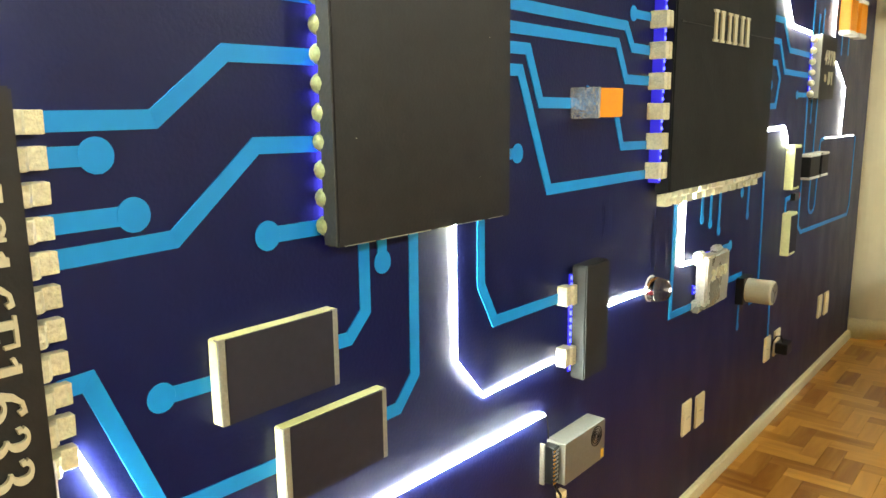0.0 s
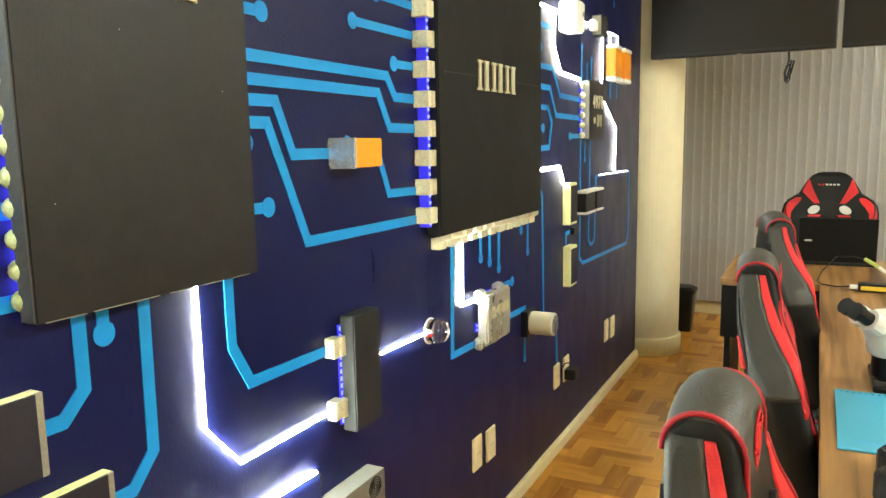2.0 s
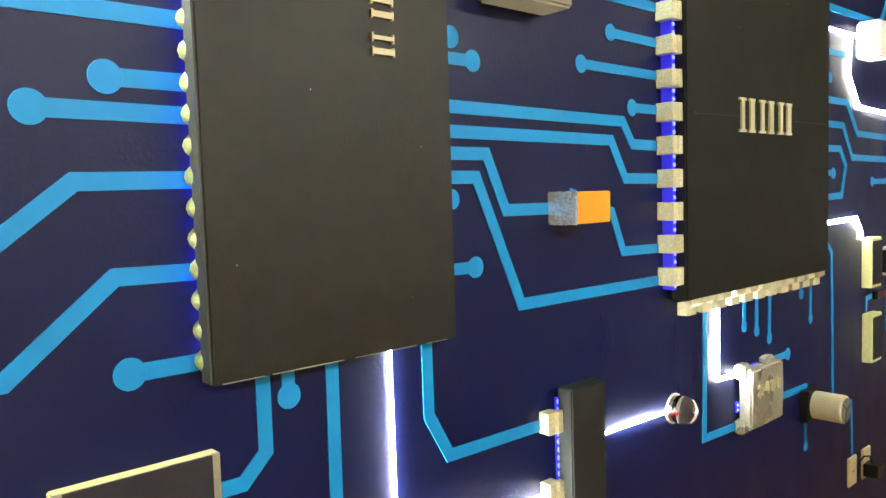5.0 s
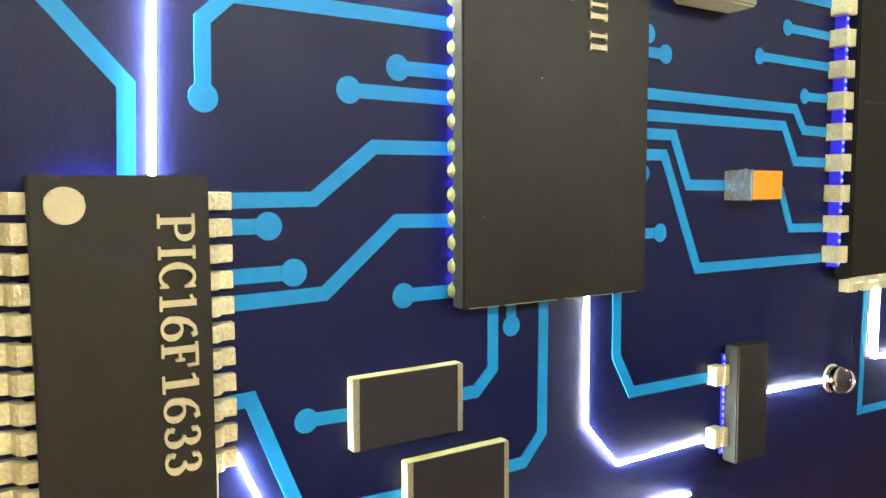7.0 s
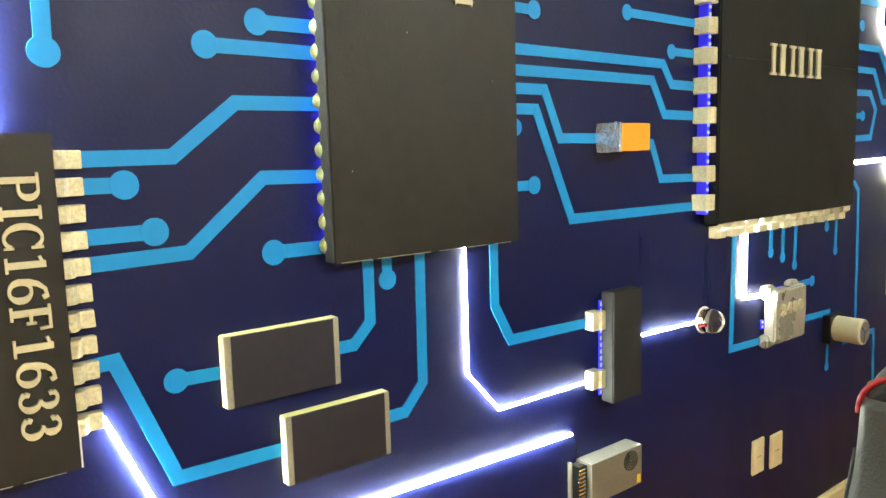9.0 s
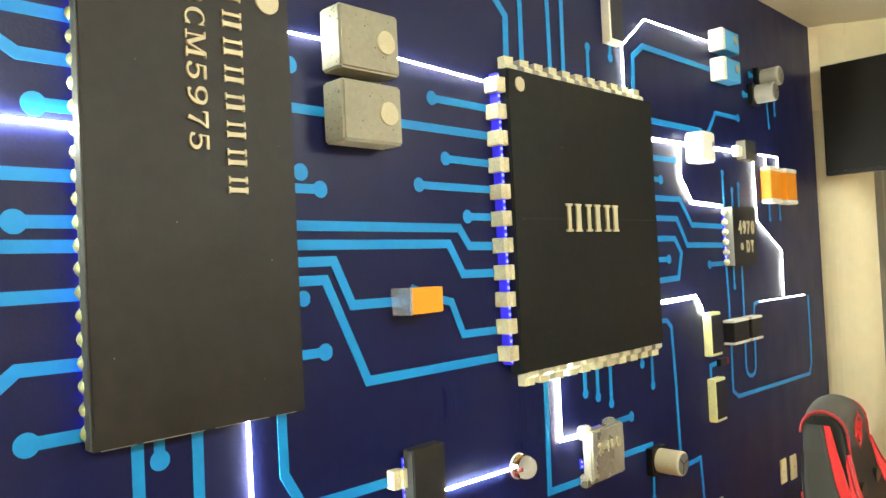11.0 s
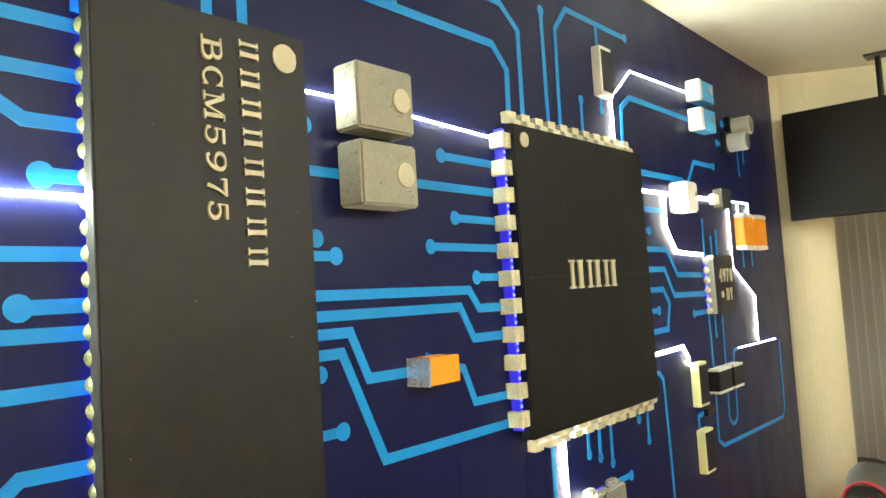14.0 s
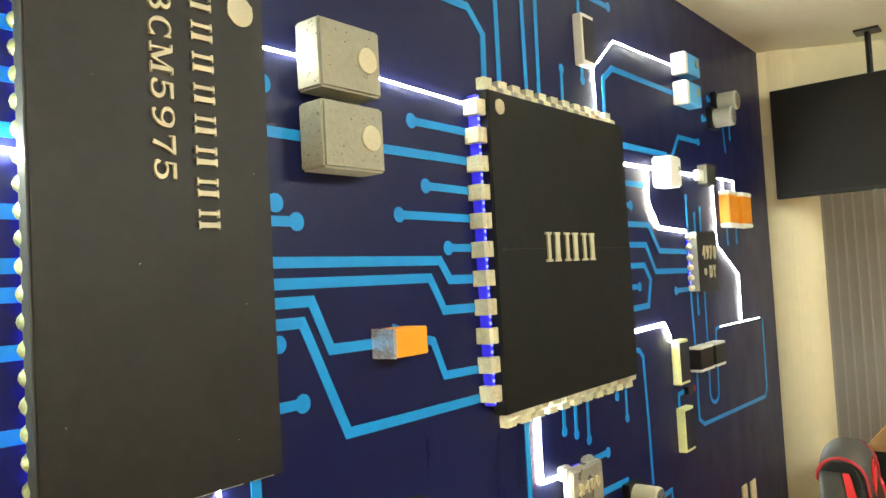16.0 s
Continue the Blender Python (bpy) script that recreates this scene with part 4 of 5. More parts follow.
def can(x, z, r, length, seed):
    """An electrolytic can that stands out from the wall on a black plinth, with a scored end."""
    ob = thing("capacitor_can", "pale round can capacitor model on a black plinth", "wall model", "can capacitors")
    part("plinth", block(x - r * 1.12, x + r * 1.12, -0.030, 0.0, z - r * 1.12, z + r * 1.12, 0.004), PLASTIC, ob)
    part("can", lathe([(r, 0.028), (r, length - 0.006), (r - 0.002, length - 0.002), (r - 0.006, length)], x, 0, z, 32, "Y"), LETTER if seed else CANGREY, ob)
    part("end", disc(x, z, r - 0.007, -length + 0.0005, -length - 0.0015), STEEL, ob, "scored metal end")
    for a in (20, 140, 260):
        d = Vector((math.cos(radians(a)), math.sin(radians(a)))) * (r - 0.010)
        part("score", strip([(x, z), (x + d.x, z + d.y)], 0.003, -length - 0.0015, -length - 0.0024), PLASTIC, ob)
    return ob


can(4.182, 2.284, 0.046, 0.115, 0)
can(4.104, 2.196, 0.046, 0.115, 0)
can(2.976, 0.678, 0.045, 0.122, 1)

# real power supply under the light strip
psu = thing("power_supply", "perforated steel power supply box on the wall", "power supply")
part("case", block(1.632, 1.828, -0.052, 0.0, 0.463, 0.568, 0.0015), STEEL, psu)
part("terminal_block", block(1.606, 1.632, -0.036, -0.004, 0.470, 0.562, 0.001), PLASTIC, psu)
part("terminal_cover", block(1.602, 1.607, -0.012, 0.0, 0.464, 0.567), SILVERBAND, psu, "dull metal terminal edge")
for k in range(9):
    part("screw", block(1.602, 1.625, -0.0385, -0.034, 0.4725 + 0.0100 * k, 0.4785 + 0.0100 * k, 0.001), CHROME, psu)
part("label", block(1.808, 1.822, -0.0528, -0.0519, 0.468, 0.490), YELLOW, psu, "yellow warning label")
for r in (0.0065, 0.013, 0.0195, 0.026):
    n = 26
    part("fan_slot", tube([(1.782 + r * math.cos(2 * math.pi * k / n), -0.0525, 0.536 + r * 0.95 * math.sin(2 * math.pi * k / n)) for k in range(n)], 0.0016, 5, True), PLASTIC, psu)
part("cable", tube([(1.65, -0.01, 0.465), (1.652, -0.014, 0.44), (1.672, -0.018, 0.41), (1.69, -0.012, 0.36), (1.695, -0.008, 0.25), (1.696, -0.006, 0.06)], 0.0035), PLASTIC, psu, "thin black cable")
part("plug", block(1.672, 1.692, -0.024, -0.004, 0.398, 0.420, 0.003), PLATE, psu)


def socket(x0, x1, z0, z1, slots=True):
    ob = thing("wall_socket", "ivory plastic wall socket plate", "socket", "wall sockets")
    x0, x1 = x0 + 0.004, x1 - 0.006
    b = block(x0, x1, -0.009, 0.0, z0, z1)
    bmesh.ops.bevel(b, geom=b.edges[:], offset=0.003, segments=2, affect="EDGES")
    part("plate", b, PLATE, ob)
    cx, cz = (x0 + x1) / 2, (z0 + z1) / 2
    part("insert", block(cx - 0.019, cx + 0.019, -0.0098, -0.0085, cz - 0.033, cz + 0.033, 0.0006), PLATE, ob)
    if slots:
        for k in (-0.010, 0, 0.010):
            part("hole", disc(cx + k, cz, 0.0024, -0.0096, -0.0101, 10), PLASTIC, ob)
    return ob


for x0, x1, z0, z1 in ((2.462, 2.542, 0.272, 0.388), (2.575, 2.660, 0.262, 0.378), (3.320, 3.403, 0.292, 0.400), (3.454, 3.541, 0.285, 0.400), (4.180, 4.260, 0.290, 0.408), (4.308, 4.396, 0.280, 0.400)):
    socket(x0, x1, z0, z1)
plug = thing("power_adapter", "black plug adapter pushed into a wall socket", "plug")
part("body", block(3.4460, 3.5310, -0.062, -0.011, 0.303, 0.352, 0.006), PLASTIC, plug)
part("pins_base", block(3.4660, 3.5160, -0.0125, -0.009, 0.310, 0.345), PLASTIC, plug)
part("cable", tube([(3.47, -0.035, 0.352), (3.45, -0.035, 0.385), (3.42, -0.025, 0.390), (3.405, -0.014, 0.37), (3.398, -0.012, 0.33)], 0.003), PLASTIC, plug)
# ---- far end: blinds, screens, bin ----
blind = thing("vertical_blind", "grey fabric vertical blinds drawn closed", "blind")
part("rail", block(XR - 0.10, XR - 0.04, -4.5, 0.22, 2.60, 2.64, 0.003), WHITEFOAM, blind)
n = 8
slat = bmesh.new()
rows = []
for z in (0.115, 2.60):
    rows.append([slat.verts.new((0.0016 * math.sin(math.pi * k / n), -0.0325 + 0.065 * k / n, z)) for k in range(n + 1)])
for k in range(n):
    slat.faces.new((rows[0][k], rows[0][k + 1], rows[1][k + 1], rows[1][k]))
ext = bmesh.ops.extrude_face_region(slat, geom=slat.faces[:])
for v in ext["geom"]:
    if isinstance(v, bmesh.types.BMVert):
        v.co.x -= 0.0012
bmesh.ops.recalc_face_normals(slat, faces=slat.faces[:])
first = part("slat", slat, BLIND, blind)
first.location = (XR - 0.075, 0.16, 0)
edge_bm = block(-0.0030, -0.0014, -0.0055, 0.0055, 0.115, 2.60)
edge = part("pale_overlap", edge_bm, BLINDEDGE, blind)
edge.location = (XR - 0.078, 0.16 - 0.0325, 0)
for k in range(1, 71):
    for src in (first, edge):
        o = src.copy()
        scene.collection.objects.link(o)
        o.location.y -= 0.065 * k


def television(y0, y1, z0, z1, x):
    ob = thing("television", "large switched-off black flat television on a ceiling mount", "television", "televisions")
    part("housing", block(x, x + 0.055, y0, y1, z0, z1, 0.006), PLASTIC, ob)
    part("screen", block(x - 0.002, x + 0.004, y0 + 0.012, y1 - 0.012, z0 + 0.020, z1 - 0.012), SCREEN, ob, "dark glossy screen")
    part("bezel_badge", block(x - 0.003, x, (y0 + y1) / 2 - 0.010, (y0 + y1) / 2 + 0.010, z0 - 0.002, z0 + 0.004), SILVERBAND, ob)
    cy = (y0 + y1) / 2
    part("pole", lathe([(0.016, z1 - 0.25), (0.016, HC - 0.01)], x + 0.12, cy, 0, 16), PLASTIC, ob)
    part("arm", block(x + 0.05, x + 0.13, cy - 0.02, cy + 0.02, z1 - 0.27, z1 - 0.22), PLASTIC, ob)
    part("ceiling_plate", block(x + 0.06, x + 0.18, cy - 0.06, cy + 0.06, HC - 0.012, HC - 0.0005, 0.002), PLASTIC, ob)
    return ob


television(-1.048, -0.075, 1.834, 2.446, 4.89)
television(-2.045, -1.072, 1.834, 2.446, 4.89)
cable = thing("hanging_cable", "black cable looped and hanging below the television", "cable")
part("cord", tube([(4.95, -0.815, 1.84), (4.95, -0.816, 1.79), (4.95, -0.812, 1.765), (4.95, -0.802, 1.735), (4.95, -0.800, 1.70), (4.95, -0.812, 1.685), (4.95, -0.826, 1.71), (4.95, -0.836, 1.755), (4.95, -0.842, 1.785), (4.95, -0.830, 1.79), (4.95, -0.822, 1.75), (4.95, -0.812, 1.70)], 0.0058), PLASTIC, cable)
part("loop", tube([(4.955, -0.806, 1.76), (4.955, -0.796, 1.72), (4.955, -0.800, 1.678), (4.955, -0.812, 1.664), (4.955, -0.824, 1.685), (4.955, -0.828, 1.73), (4.955, -0.818, 1.765), (4.955, -0.808, 1.765)], 0.0052), PLASTIC, cable)
part("plug", block(4.938, 4.962, -0.818, -0.796, 1.672, 1.708, 0.004), PLASTIC, cable)

bin_ = thing("waste_bin", "black plastic waste bin with a swing lid", "bin")
def rrect(w, d, r, z, cx=0.0, cy=0.0, seg=4):
    out = []
    for sx, sy, a0 in ((1, 1, 0), (-1, 1, 90), (-1, -1, 180), (1, -1, 270)):
        for k in range(seg + 1):
            a = radians(a0 + 90 * k / seg)
            out.append((cx + sx * (w / 2 - r) + r * math.cos(a), cy + sy * (d / 2 - r) + r * math.sin(a), z))
    return out
part("bucket", loft([rrect(0.16, 0.155, 0.03, z, 5.80, -0.150) for z in (0, 0.01)] + [rrect(0.19, 0.185, 0.035, 0.28, 5.80, -0.150)]), PLASTIC, bin_)
part("lid", loft([rrect(0.21, 0.205, 0.04, 0.278, 5.80, -0.150), rrect(0.21, 0.205, 0.04, 0.300, 5.80, -0.150), rrect(0.15, 0.145, 0.04, 0.318, 5.80, -0.150)]), PLASTIC, bin_)

# ---- desks ----
DZ = 0.72
desk = thing("desk", "long wood laminate desk with black legs", "desk", "desks")
part("top", block(1.15, 3.955, -2.25, -1.022, DZ - 0.03, DZ, 0.0025), DESKWOOD, desk)
for x in (1.25, 2.55, 3.85):
    part("leg", block(x - 0.02, x + 0.02, -2.18, -1.10, 0, DZ - 0.03), MATTBLACK, desk)
part("modesty_panel", block(1.27, 3.83, -1.66, -1.64, 0.30, DZ - 0.03), MATTBLACK, desk)
desk2 = thing("desk", "cross desk with wood laminate top and black end", "desk", "desks")
b = block(3.958, 4.76, -2.35, -0.605, DZ - 0.03, DZ, 0.0025)
part("top", b, DESKWOOD, desk2)
part("leg", block(4.12, 4.62, -0.645, -0.615, 0, DZ - 0.03, 0.002), MATTBLACK, desk2)
part("leg", block(4.12, 4.62, -2.32, -2.29, 0, DZ - 0.03, 0.002), MATTBLACK, desk2)
part("apron", block(3.965, 3.985, -2.29, -0.612, 0.44, DZ - 0.03), MATTBLACK, desk2, "black front panel")
part("apron", block(3.985, 4.12, -0.632, -0.612, 0.44, DZ - 0.03), MATTBLACK, desk2)

lap = thing("laptop", "open black laptop seen from behind its lid", "laptop")
part("base", block(4.525, 4.755, -1.270, -0.918, DZ, DZ + 0.018, 0.004), PLASTIC, lap)
b = block(-0.006, 0.006, -1.270, -0.918, 0, 0.229, 0.004)
b.transform(Matrix.Translation((4.53, 0, DZ + 0.018)) @ Matrix.Rotation(radians(-9), 4, "Y"))
part("lid", b, MATTBLACK, lap)
b = block(-0.0072, -0.0058, -0.979, -0.945, 0.108, 0.116)
b.transform(Matrix.Translation((4.53, 0, DZ + 0.018)) @ Matrix.Rotation(radians(-9), 4, "Y"))
part("badge", b, WHITEMARK, lap, "small silver badge")

mat = thing("work_mat", "light blue silicone work mat on the desk", "mat")
part("sheet", block(2.015, 2.425, -1.36, -1.056, DZ, DZ + 0.006, 0.002), MAT, mat)
for k in range(20):
    part("ridge", block(2.405, 2.412, -1.345 + 0.0142 * k, -1.337 + 0.0142 * k, DZ + 0.005, DZ + 0.008), MAT, mat)
part("groove", block(2.06, 2.064, -1.33, -1.09, DZ + 0.0055, DZ + 0.0066), CAPBLUE, mat)

micro = thing("microscope", "white stereo microscope with black eyepieces", "microscope", at=pose(-0.075, 0.072, 0.008))
part("base", block(2.512, 2.74, -1.45, -1.215, DZ - 0.008, DZ + 0.010, 0.006), PLASTIC, micro)
part("pillar", lathe([(0.017, DZ + 0.01), (0.017, DZ + 0.27)], 2.66, -1.40, 0, 16), CHROME, micro)
part("focus_block", block(2.60, 2.70, -1.42, -1.27, DZ + 0.09, DZ + 0.16, 0.012), MICRO, micro)
part("head", lathe([(0.032, 0.0), (0.048, 0.010), (0.054, 0.045), (0.062, 0.07), (0.058, 0.105), (0.036, 0.118)], 2.54, -1.245, DZ + 0.085, 24), MICRO, micro, smooth=True)
part("objective", lathe([(0.030, 0), (0.036, 0.01), (0.036, 0.062)], 2.54, -1.245, DZ + 0.026, 24), PLASTIC, micro)
for dx, dy in ((-0.026, -0.010), (0.026, 0.010)):
    a, c = Vector((2.525 + dx, -1.210 + dy, DZ + 0.170)), Vector((2.482 + dx, -1.158 + dy, DZ + 0.212))
    part("prism_arm", tube([a, a + (c - a) * 0.5], 0.028, 14), MICRO, micro)
    part("eyepiece", tube([a + (c - a) * 0.45, c], 0.018, 14), PLASTIC, micro)
    part("eyecup", tube([c - (c - a) * 0.06, c + (c - a) * 0.14], 0.022, 14), PLASTIC, micro)

tool = thing("battery_holder", "black and yellow battery device with a cable", "gadget")
part("case", block(3.84, 3.90, -1.33, -1.165, DZ, DZ + 0.035, 0.006), PLASTIC, tool)
part("stripe", block(3.836, 3.8405, -1.32, -1.175, DZ + 0.009, DZ + 0.026), YELLOW, tool, "yellow stripe")
part("plug", block(3.855, 3.885, -1.167, -1.135, DZ + 0.008, DZ + 0.024, 0.003), WHITEFOAM, tool)
part("cable", tube([(3.87, -1.135, DZ + 0.016), (3.89, -1.08, DZ + 0.008), (3.95, -1.03, DZ + 0.005), (4.03, -1.01, DZ + 0.006), (4.16, -1.03, DZ + 0.03), (4.30, -1.09, DZ + 0.08), (4.26, -1.16, DZ + 0.09), (4.20, -1.21, DZ + 0.085)], 0.003), PLASTIC, tool)
probe = thing("soldering_pen", "green and white soldering pen on the desk", "tool")
part("handle", tube([(4.21, -1.205, DZ + 0.086), (4.18, -1.23, DZ + 0.075), (4.15, -1.26, DZ + 0.06)], 0.009), GREEN, probe)
part("tip", tube([(4.15, -1.26, DZ + 0.06), (4.11, -1.30, DZ + 0.03), (4.08, -1.33, DZ + 0.004)], 0.008), WHITEFOAM, probe)
goggles = thing("magnifier_lamp", "black round magnifier lying on the desk", "magnifier")
for dx in (0.0, 0.075):
    part("lens_cup", lathe([(0.040, 0), (0.046, 0.008), (0.046, 0.05), (0.038, 0.058), (0.034, 0.05)], 1.905 - dx * 1.5, -1.165 + dx * 0.15, DZ, 20), PLASTIC, goggles)


# ---- gaming chairs ----
def gaming_chair(at, lift, emblem=True, group="gaming chairs round the desks"):
    """Faces -y: shell, hooded headrest, red bolsters, piping, seat, arms and a five-star base."""
    ob = thing("gaming_chair", "black and red leatherette gaming chair at the desk", "chair", group, at)
    S0 = 0.46 + lift
    H = [(0.00, 0.38, 0.09), (0.08, 0.40, 0.105), (0.20, 0.40, 0.11), (0.32, 0.42, 0.115), (0.40, 0.44, 0.115), (0.46, 0.405, 0.110), (0.50, 0.352, 0.104), (0.54, 0.290, 0.098), (0.58, 0.236, 0.095), (0.615, 0.206, 0.092), (0.645, 0.196, 0.086), (0.660, 0.192, 0.074), (0.672, 0.186, 0.050), (0.678, 0.175, 0.02)]
    if not emblem:
        H = [(0.00, 0.38, 0.09), (0.08, 0.40, 0.105), (0.20, 0.42, 0.11), (0.32, 0.455, 0.115), (0.42, 0.47, 0.115), (0.50, 0.472, 0.112), (0.54, 0.455, 0.106), (0.565, 0.42, 0.102), (0.585, 0.355, 0.098), (0.60, 0.31, 0.096), (0.63, 0.275, 0.092), (0.66, 0.24, 0.086), (0.685, 0.208, 0.078), (0.70, 0.178, 0.066), (0.712, 0.13, 0.045), (0.717, 0.08, 0.02)]

    reach = 0.028 if emblem else 0.030

    def mid(h):
        return float(np.interp(h, (0, 0.2, 0.42, 0.55, 0.72), (0.11, 0.15, 0.212, 0.243, 0.252)))

    def square(h):
        return float(np.interp(h, (0.40, 0.58), (3.2, 9.0)))

    def ring(h, w, d, grow=0.0, n=64):
        cy, cz, pw = mid(h), S0 + h, square(h)
        out = []
        for k in range(n):
            a = 2 * math.pi * k / n
            c, s = math.cos(a), math.sin(a)
            x = (w / 2 + grow) * abs(c) ** (2 / pw) * (1 if c >= 0 else -1)
            y = (d / 2 + grow) * abs(s) ** (2 / pw) * (1 if s >= 0 else -1)
            fade = min(1.0, max(0.0, (0.61 - h) / 0.13))
            wing = -reach * fade * (abs(x) / (w / 2 + grow)) ** 3 * (0.5 - y / (d + 2 * grow))
            out.append((x, cy + y + wing, cz))
        return out

    part("backrest", loft([ring(*h) for h in H]), LEATHER, ob, smooth=True)
    # a hood that wraps the head from front over the top to the rear, piped along both ends
    def hood(u, grow=0.0):
        top, half = 0.705 - 0.022 * u * u, 0.047 - 0.002 * abs(u) ** 3 + grow
        prof = [(-half + 0.004, 0.50), (-half, 0.56), (-half, top - 0.045)]
        prof += [(-half * math.cos(radians(a)), top - 0.045 + (0.045 + grow) * math.sin(radians(a))) for a in range(15, 180, 15)]
        prof += [(half, top - 0.045), (half, 0.636)]
        return [Vector((u * 0.090, mid(h) + y, S0 + h)) for y, h in prof]

    if emblem:
        part("headrest_hood", loft([hood(u) for u in (-1.0, -0.97, -0.85, -0.6, -0.3, 0, 0.3, 0.6, 0.85, 0.97, 1.0)]), LEATHERGREY, ob, "dark leatherette hood", smooth=True)
        for u in (-1.0, 1.0):
            part("hood_piping", tube(hood(u, 0.001), 0.0034, 8), PIPING, ob, "red piping", smooth=True)

    def skin(h, sx, f, out):
        """A point on the shell's side at height h; f runs from -1 at the rear to 1 at the front."""
        hs = [r[0] for r in H]
        w, d = (float(np.interp(h, hs, [r[c] for r in H])) for c in (1, 2))
        pw = square(h)
        x = (w / 2 + out) * (1 - abs(f) ** pw) ** (1 / pw)
        y = -(d / 2 + out) * f
        fade = min(1.0, max(0.0, (0.61 - h) / 0.13))
        wing = -reach * fade * (x / (w / 2 + out)) ** 3 * (0.5 + f / 2)
        return Vector((sx * x, mid(h) + y + wing, S0 + h))

    def patch(sx, lo, hi, a0, a1, n=22, m=6, out=0.004):
        """A padded panel over the shell between two heights and two depths, which may change with height."""
        rows = []
        for t in np.linspace(0, 1, n):
            h = lo + (hi - lo) * float(t)
            angs = np.linspace(a0(float(t)), a1(float(t)), m)
            rows.append([skin(h, sx, float(a), out) for a in angs] + [skin(h, sx, float(a), -0.006) for a in angs[::-1]])
        return loft(rows)

    def front(rows, out=0.003, m=8):
        """A padded panel on the front of the shell; each row has a height and two distances from the middle."""
        rings = []
        hs = [r[0] for r in H]
        for h, a, c in rows:
            w, d = (float(np.interp(h, hs, [r[q] for r in H])) for q in (1, 2))
            pw = square(h)
            line = []
            for x in np.linspace(a, c, m):
                f = min(0.985, abs(float(x)) / (w / 2))
                fade = min(1.0, max(0.0, (0.61 - h) / 0.13))
                deep = (1 - f ** pw) ** (1 / pw)
                y = mid(h) - d / 2 * deep - reach * fade * f ** 3 * (0.5 + deep / 2)
                line.append(Vector((math.copysign(f * w / 2, c), y, S0 + h)))
            rings.append([p + Vector((0, -out, 0)) for p in line] + [p + Vector((0, 0.006, 0)) for p in line[::-1]])
        return loft(rings)

    def rows_between(table, n=14):
        hs = [r[0] for r in table]
        return [[float(h)] + [float(np.interp(h, hs, [r[q] for r in table])) for q in (1, 2)] for h in np.linspace(hs[0], hs[-1], n)]

    heights = [float(t) for t in np.linspace(0.03, 0.60, 28)]
    for sx in (-1, 1):
        part("side_piping", tube([skin(h, sx, 0.90, 0.003) for h in heights], 0.0034, 7), PIPING if emblem else PLASTIC, ob, "piping along the edge", smooth=True)
        part("rear_seam", tube([skin(h, sx, -0.72 - 0.2 * (h / 0.62) ** 5, 0.001) for h in heights], 0.003, 6), PLASTIC, ob, smooth=True)
        if emblem:
            part("side_panel", patch(sx, 0.40, 0.657, lambda t: -0.72 - 0.21 * t ** 4, lambda t: 0.40 - 0.34 * t ** 1.5 + 0.36 * (1 - t) ** 2, out=0.003), SIDELEATHER, ob, "dark grey side panel", smooth=True)
            part("red_bolster", patch(sx, 0.36, 0.656, lambda t: 0.42 - 0.34 * t ** 1.5 + 0.40 * (1 - t) ** 2, lambda t: 0.42 - 0.34 * t ** 1.5 + 0.40 * (1 - t) ** 2 + (0.50 - 0.20 * t * t) * min(1.0, t / 0.3 + 0.02) * (1 - 0.45 * (1 - t) ** 2)), RED, ob, "red mesh side strip", smooth=True)
            part("rear_inlay", patch(sx, 0.450, 0.520, lambda t: -0.955, lambda t: -0.945 + 0.14 * (1 - t) * min(1.0, t / 0.12), n=14, m=4), RED, ob, "glossy red inlay", smooth=True)
            rows = rows_between([(0.36, 0.150, 0.200), (0.42, 0.128, 0.202), (0.50, 0.104, 0.172), (0.55, 0.099, 0.136), (0.600, 0.097, 0.106)])
            part("red_wing", front([(h, sx * a, sx * c) for h, a, c in rows]), RED, ob, "red shoulder panel", smooth=True)
        else:
            rows = rows_between([(0.549, 0.048, 0.076), (0.612, 0.078, 0.136), (0.640, 0.090, 0.122), (0.682, 0.104, 0.106)])
            part("red_flash", front([(h, sx * a, sx * c) for h, a, c in rows]), RED, ob, "red head panel")
            rows = rows_between([(0.20, 0.185, 0.198), (0.40, 0.190, 0.222), (0.50, 0.188, 0.224), (0.535, 0.165, 0.217), (0.56, 0.142, 0.196), (0.580, 0.140, 0.165)], 24)
            part("red_wing", front([(h, sx * a, sx * c) for h, a, c in rows]), RED, ob, "red shoulder panel")
            part("red_trim", front([(0.478, sx * 0.045, sx * 0.105), (0.488, sx * 0.04, sx * 0.10)]), RED, ob)
        b = lathe([(0.031, -0.005), (0.031, 0.005)], 0, 0, 0, 18, "Y")
        b.transform(Matrix.Translation((sx * 0.076, mid(0.515) - (0.050 if emblem else 0.0585), S0 + 0.515)) @ Matrix.Rotation(radians(sx * 28), 4, "Y") @ Matrix.Diagonal((1.0, 1, 0.68, 1)))
        part("harness_slot", b, PLASTIC if emblem else WHITEMARK, ob, "oval harness opening")
        # arm rest
        part("armrest", block(sx * 0.30 - 0.035, sx * 0.30 + 0.035, -0.20, 0.08, S0 + 0.185, S0 + 0.215, 0.010), PLASTIC, ob)
        part("arm_post", tube([(sx * 0.22, 0.0, S0 - 0.03), (sx * 0.285, 0.0, S0 - 0.02), (sx * 0.30, 0.0, S0 + 0.05), (sx * 0.30, -0.02, S0 + 0.19)], 0.016), PLASTIC, ob)
